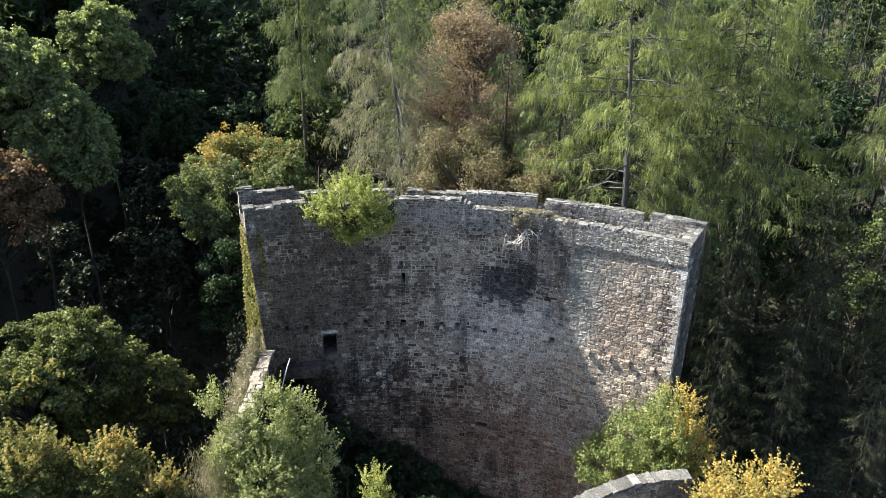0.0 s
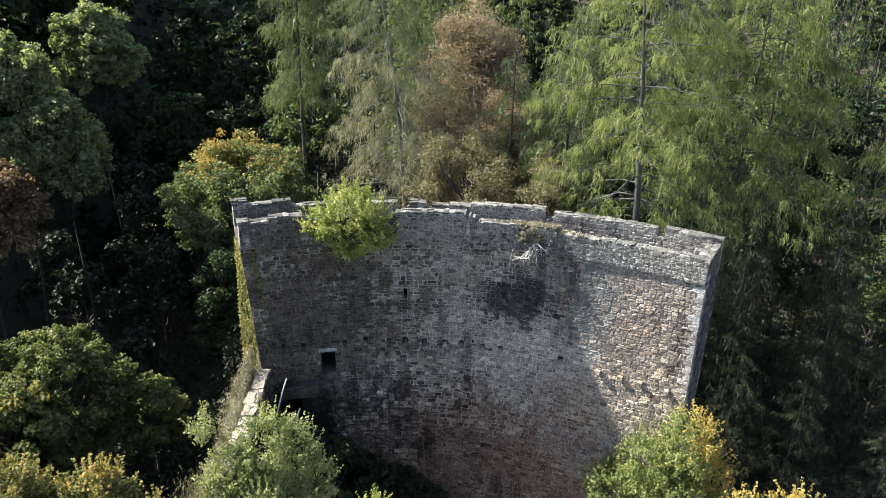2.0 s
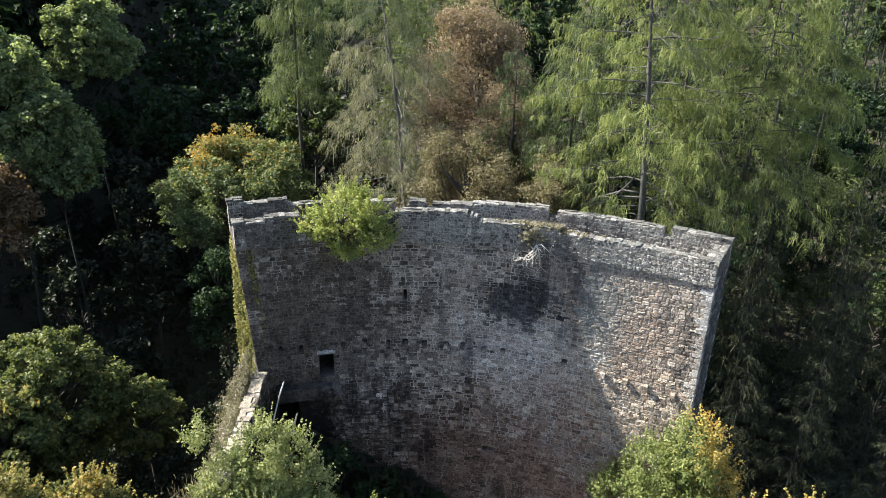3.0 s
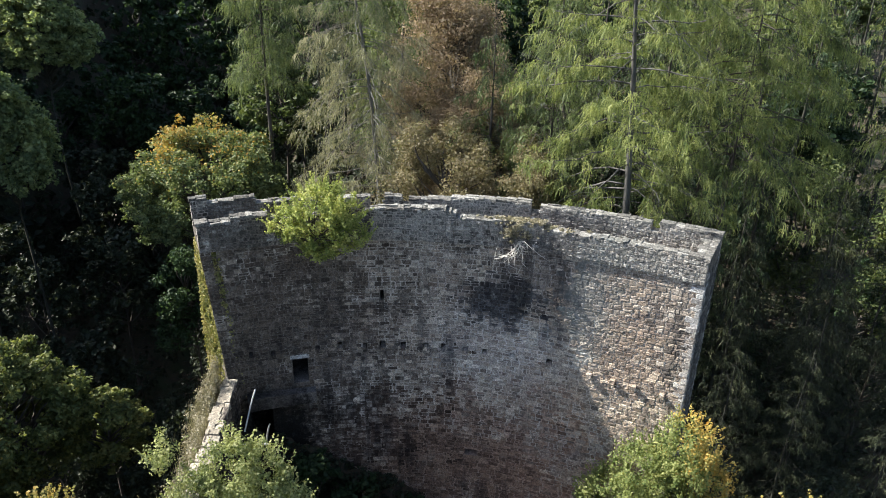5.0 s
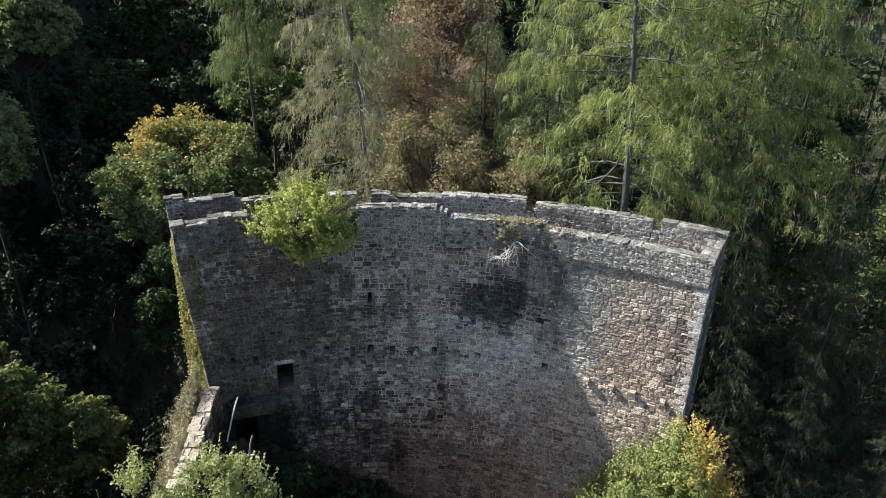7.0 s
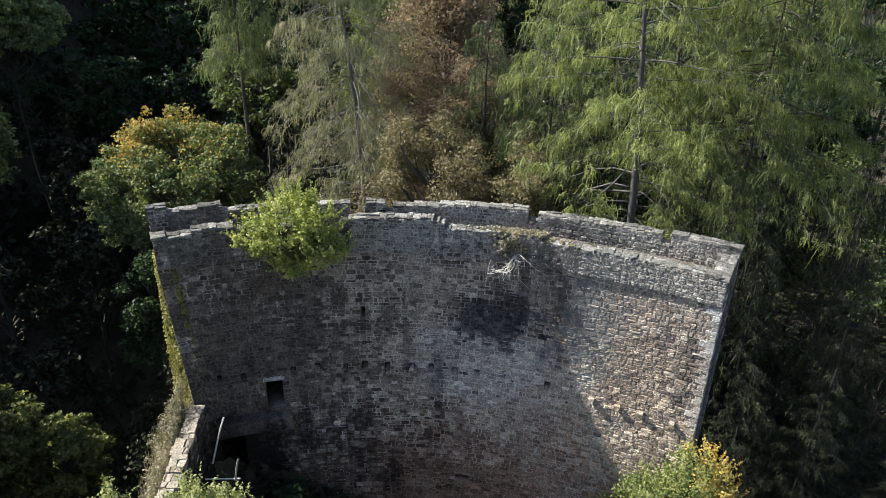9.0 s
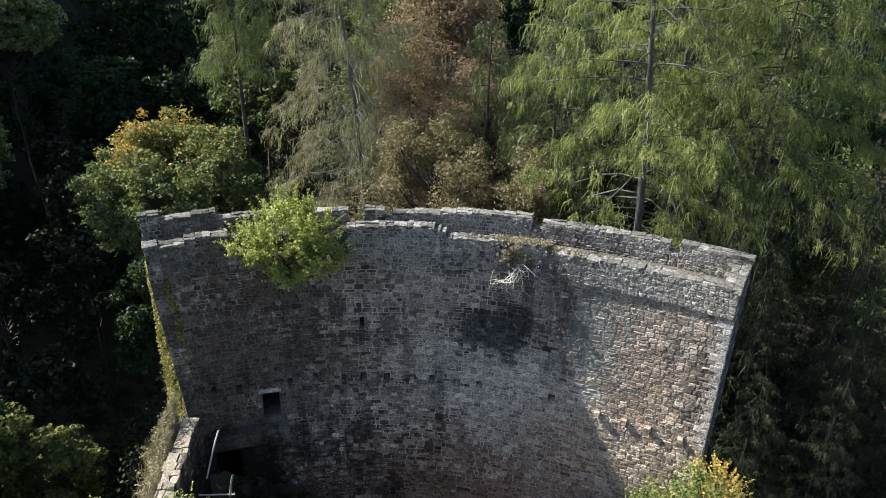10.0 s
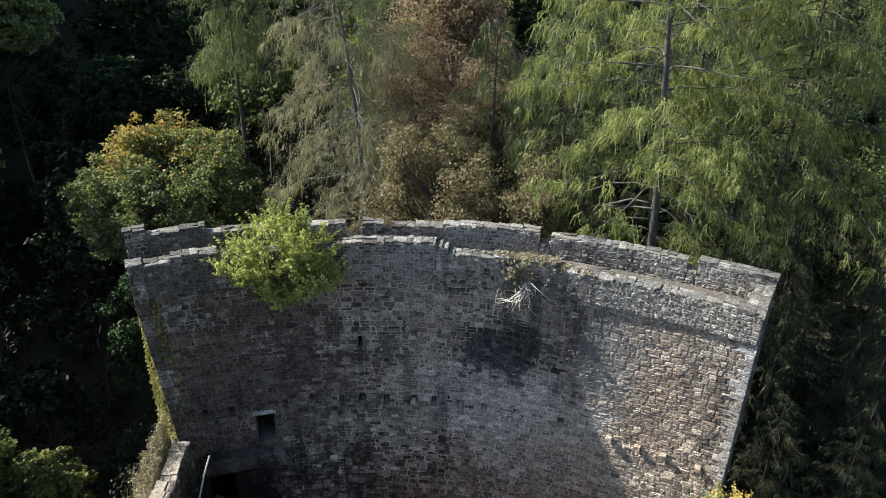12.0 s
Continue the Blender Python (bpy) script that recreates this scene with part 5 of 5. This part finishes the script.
ground_bush("golden yellow bush behind the fore wall", 15.3, 28.0, 0.5,
            [(0, 0, 3.2, 1.9, 1.5), (1.6, 0.2, 3.7, 1.3, 1.4), (-1.3, -0.2, 2.9, 1.2, 1.2), (0.3, 0, 1.2, 1.9, 1.6)],
            0.085, [LEAF_STRAW, LEAF_YELLOW], clumps=230, per=34, shoots=300, turning=0.0, way=(0, 0, 1))
ground_bush("small yellow-green sapling in the dark courtyard", -4.2, 33, -3.8, [(0, 0, 3.6, 0.8, 1.7), (0.3, 0.1, 2.2, 0.9, 1.2)], 0.085, [LEAF_FRESH], clumps=90, per=30, shoots=50)
dark_bush = broadleaf(R, 5.0, 2.2, 2.4, 0, 0.16, [LEAF_DARK], lobes=20, clumps=9, per=30, low=-0.9)
for x, y, s in ((-0.6, 39.0, 1.0), (-4.5, 38.6, 1.15), (1.8, 38.0, 0.85), (-7.6, 37.8, 1.3), (-2.2, 36.5, 1.0)):
    plant("courtyard_bush", "dark green bush in the shaded castle courtyard", dark_bush, x, y, x, s, z=-8.9 + 4.5 * max(0.0, (-x - 1.5) / 8), category="bush", group="courtyard bushes")


def build_ivy():
    rng = np.random.default_rng(30)
    n = 2200
    z = 3.6 + 9.8 * rng.random(n) ** 1.1
    left = end_frame(S0, -1)
    wide = np.interp(z, [3.5, 8, 10, 13.3], [3.2, 3.1, 2.9, 2.6])
    u = rng.random(n) * wide
    c = left(u, z, np.full(n, -0.1) - 0.1 * rng.random(n))
    v, f, _ = leaves(rng, c, np.full(n, 0.22), 18, 0.11, up=0.2)
    ob = thing("ivy", "yellow-green ivy climbing the sunlit end of the wall", "climbing plant")
    part("leaves", mesh_of("leaves", v, f, IVY), ob)
    lines = [limb(rng, left(np.array([q]), np.array([4.0]), np.array([-0.05]))[0], left(np.array([q + 0.1]), np.array([rng.uniform(8, 13)]), np.array([-0.05]))[0], 0.03, 0.008, 10, 0.02) for q in (0.1, 0.3, 0.5, 0.7)]
    part("stem", mesh_of("stem", *tubes(lines), BARK_PALE), ob)


build_ivy()


def build_scrub():
    """Dry grass and ivy hanging over the low side wall."""
    rng = np.random.default_rng(31)
    n = 13000
    tops = np.stack([-12.12 - np.abs(rng.normal(0, 0.85, n)), 31 + 9.4 * rng.random(n) ** 0.7, 0 * np.zeros(n)], 1)
    tops[:, 2] = 5.7 + 0.5 * np.clip(tops[:, 1] - 37, 0, 3) - (np.abs(tops[:, 0] + 11.9) * 1.5) - rng.uniform(0, 2.2, n) ** 1.0
    v, f = strands(rng, tops, 0.4, 0.022, 0.12)
    # the skirt of dry growth below the bush
    k = 6000
    low = np.stack([-12.6 + rng.normal(0, 0.65, k), rng.uniform(28.8, 31.5, k), rng.uniform(-2.5, 5.2, k)], 1)
    low[:, 0] += 0.08 * (low[:, 2] - 2.0)
    v0, f0 = strands(rng, low, 0.5, 0.022, 0.2)
    v, f = np.concatenate([v, v0]), np.concatenate([f, f0 + len(v)])
    c = tops[rng.choice(n, 800)]
    v2, f2, _ = leaves(rng, c, np.full(800, 0.3), 22, 0.065)
    v, f = np.concatenate([v, v2]), np.concatenate([f, f2 + len(v)])
    ob = new("dry_scrub", mesh_of("dry_scrub", v, f, DRY_GRASS))
    tagged(ob, "dry grey-yellow scrub hanging over the low side wall", "scrub", kind="stuff")


build_scrub()


def build_dead_shrub():
    rng = np.random.default_rng(33)
    ob = thing("dead_shrub", "bleached dead shrub with pale twigs hanging from the parapet", "shrub")
    o = on_wall(np.array([float(s_of(5.1))]), np.array([13.95]), np.array([-0.19]))[0]
    lines = []
    for k in range(26):
        a = rng.uniform(-0.95, 0.95)
        L = rng.uniform(0.8, 2.5)
        tip = o + np.array([math.sin(a) * L, 0.26 * math.sin(a) * L * -1 - 0.03 - 0.07 * rng.random(), -math.cos(a) * L * 0.8])
        lines.append(limb(rng, o + rng.normal(size=3) * 0.06, tip, 0.02, 0.007, 12, 0.19, -0.04))
        mid = lines[-1][0][5]
        lines.append(limb(rng, mid, mid + rng.normal(size=3) * 0.35 + np.array([0, 0, -0.25]), 0.014, 0.006, 4, 0.12))
    part("twig", mesh_of("twig", *tubes(lines), TWIG_WHITE), ob)
    c = o + rng.normal(size=(9, 3)) * np.array([0.3, 0.04, 0.2]) + np.array([-0.3, 0.05, 0.35])
    v, f, _ = leaves(rng, c, np.full(9, 0.17), 18, 0.08)
    part("leaves", mesh_of("leaves", v, f, DRY_GRASS), ob)


build_dead_shrub()


def build_parapet_grass():
    """Dry grass and moss on the inner parapet's head."""
    rng = np.random.default_rng(34)
    n = 190
    s = np.interp(np.where(np.arange(n) < 130, rng.normal(5.6, 1.1, n), rng.normal(4.9, 0.4, n)), XS, SS)
    z = np.array([near_top(float(q)) for q in s]) + 0.02
    d = rng.uniform(-0.1, 0.45, n)
    d[130:] = -0.16
    z[130:] -= rng.uniform(0.05, 0.9, n - 130)
    c = on_wall(s, z, d)
    v, f, _ = leaves(rng, c, rng.uniform(0.08, 0.2, n), 26, 0.06, flat=0.5, up=0.2, long=2.6)
    ob = new("parapet_grass", mesh_of("parapet_grass", v, f, DRY_GRASS))
    tagged(ob, "dry yellow-green grass growing on the parapet's head", "grass", kind="stuff")


build_parapet_grass()


def build_railing():
    ob = thing("railing", "bent galvanised steel railing posts on the broken landing", "railing")
    rng = np.random.default_rng(35)
    v, f = tubes([limb(rng, (-10.5, 38.0, 3.2), (-9.94, 39.25, 5.2), 0.05, 0.045, 6, 0.01)], 8)
    part("post", mesh_of("post", v, f, STEEL), ob)
    v, f = tubes([limb(rng, (-9.1, 36.75, 3.2), (-8.63, 36.1, 5.2), 0.05, 0.045, 6, 0.01)], 8)
    part("post", mesh_of("post", v, f, STEEL), ob)
    v, f = tubes([limb(rng, (-10.6, 36.8, 3.3), (-8.85, 36.75, 3.3), 0.04, 0.04, 5, 0.01)], 8)
    part("rail", mesh_of("rail", v, f, STEEL), ob)


build_railing()


def build_undergrowth():
    rng = np.random.default_rng(37)
    n = 3000
    x = np.where(rng.random(n) < 0.5, rng.uniform(14.5, 50, n), rng.uniform(-55, -13, n))
    y = np.where(x > 0, rng.uniform(22, 80, n), rng.uniform(24, 100, n))
    c = np.stack([x, y, height(x, y) + rng.uniform(0, 2.2, n)], 1)
    v, f, _ = leaves(rng, c, rng.uniform(0.6, 1.6, n), 14, 0.3)
    # saplings and scrub over the far slopes
    k = 2600
    u, w = rng.uniform(-75, 60, k), rng.uniform(84, 165, k)
    far = np.stack([u, w, height(u, w) + rng.uniform(0.3, 4.0, k)], 1)
    v3, f3, _ = leaves(rng, far, rng.uniform(1.2, 2.8, k), 9, 0.8)
    u, w = rng.uniform(-80, -54, 1400), rng.uniform(28, 130, 1400)
    far = np.stack([u, w, height(u, w) + rng.uniform(0.2, 3.0, 1400)], 1)
    v4, f4, _ = leaves(rng, far, rng.uniform(0.9, 2.2, 1400), 9, 0.6)
    v, f = np.concatenate([v, v3, v4]), np.concatenate([f, f3 + len(v), f4 + len(v) + len(v3)])
    # on the mound at the wall's foot
    k = 900
    u, d = rng.uniform(-10.5, 2.0, k), rng.uniform(0.2, 7.5, k)
    m = on_wall(np.interp(u, XS, SS), np.zeros(k), -d)
    m[:, 2] = -9.0 + (np.interp(u, [-12, -9, -6.6, -4.5, -1.6, 3.0], [1.2, 0.3, -1.3, -3.0, -4.2, -9.0]) + 9.2) * np.clip(1 - d / 9.5, 0, 1) ** 1.2 + rng.uniform(0, 0.3, k)
    v2, f2, _ = leaves(rng, m, rng.uniform(0.2, 0.5, k), 18, 0.16)
    v, f = np.concatenate([v, v2]), np.concatenate([f, f2 + len(v)])
    ob = new("undergrowth", mesh_of("undergrowth", v, f, LEAF_SHADED))
    tagged(ob, "dark brambles and saplings on the shaded forest floor", "undergrowth", kind="stuff")


build_undergrowth()


# ---- stones set singly near the lit corner ----
def stone_variants(rng, mat):
    out = []
    for k in range(14):
        U, Z, D = stone_local(rng, [(-0.25, 0.25, -0.125, 0.125)])
        v = np.stack([U[0], D[0], Z[0]], 1)
        out.append(mesh_of("stone", v, [STONE_FACES4, STONE_FACES3], mat))
    return out


def set_single_stones():
    rng = np.random.default_rng(40)
    variants = stone_variants(rng, STONE)
    for a, b, c, e in SINGLES:
        ob = new("stone", variants[rng.integers(len(variants))])
        ob.parent = WALL
        s = (a + b) / 2
        p = on_wall(np.array([s]), np.array([(c + e) / 2]), np.array([0.0]))[0]
        q = on_wall(np.array([s]), np.array([(c + e) / 2]), np.array([1.0]))[0] - p
        m = Matrix(((q[1], q[0], 0, p[0]), (-q[0], q[1], 0, p[1]), (0, 0, 1, p[2]), (0, 0, 0, 1)))
        ob.matrix_basis = m @ Matrix.Diagonal(((b - a) / 0.5, 1, (e - c) / 0.25, 1))


set_single_stones()


def set_quoins():
    rng = np.random.default_rng(41)
    o = on_wall(np.array([S1]), np.array([0.0]), np.array([0.0]))[0]
    q = on_wall(np.array([S1]), np.array([0.0]), np.array([1.0]))[0] - o
    frame_m = Matrix(((q[1], q[0], 0, o[0]), (-q[0], q[1], 0, o[1]), (0, 0, 1, 0), (0, 0, 0, 1)))
    z, k = FOOT, 0
    while z < STRING - 0.2:
        hgt = rng.uniform(0.2, 0.4)
        a, b = (0.52, 0.3) if k % 2 else (0.3, 0.5)
        a *= rng.uniform(0.7, 1.3)
        lo, hi = (-a, -0.036, 0.004), (0.036, b, hgt - 0.004)
        if z + hgt > STRING - 0.14:
            hi = (0.035, b, STRING - 0.15 - z)
        bm = bmesh.new()
        bmesh.ops.create_cube(bm, size=1.0)
        for vert in bm.verts:
            vert.co = Vector([l + (u - l) * (q + 0.5) + rng.uniform(-0.022, 0.022) for l, u, q in zip(lo, hi, vert.co)])
        bmesh.ops.bevel(bm, geom=bm.edges[:], offset=0.022, segments=1, affect="EDGES")
        me = bpy.data.meshes.new("quoin_stone")
        bm.to_mesh(me)
        bm.free()
        me.materials.append(QUOIN)
        ob = new("quoin_stone", me)
        ob.parent = WALL
        ob.matrix_basis = frame_m @ Matrix.Translation((0, 0, z))
        z += hgt
        k += 1


set_quoins()
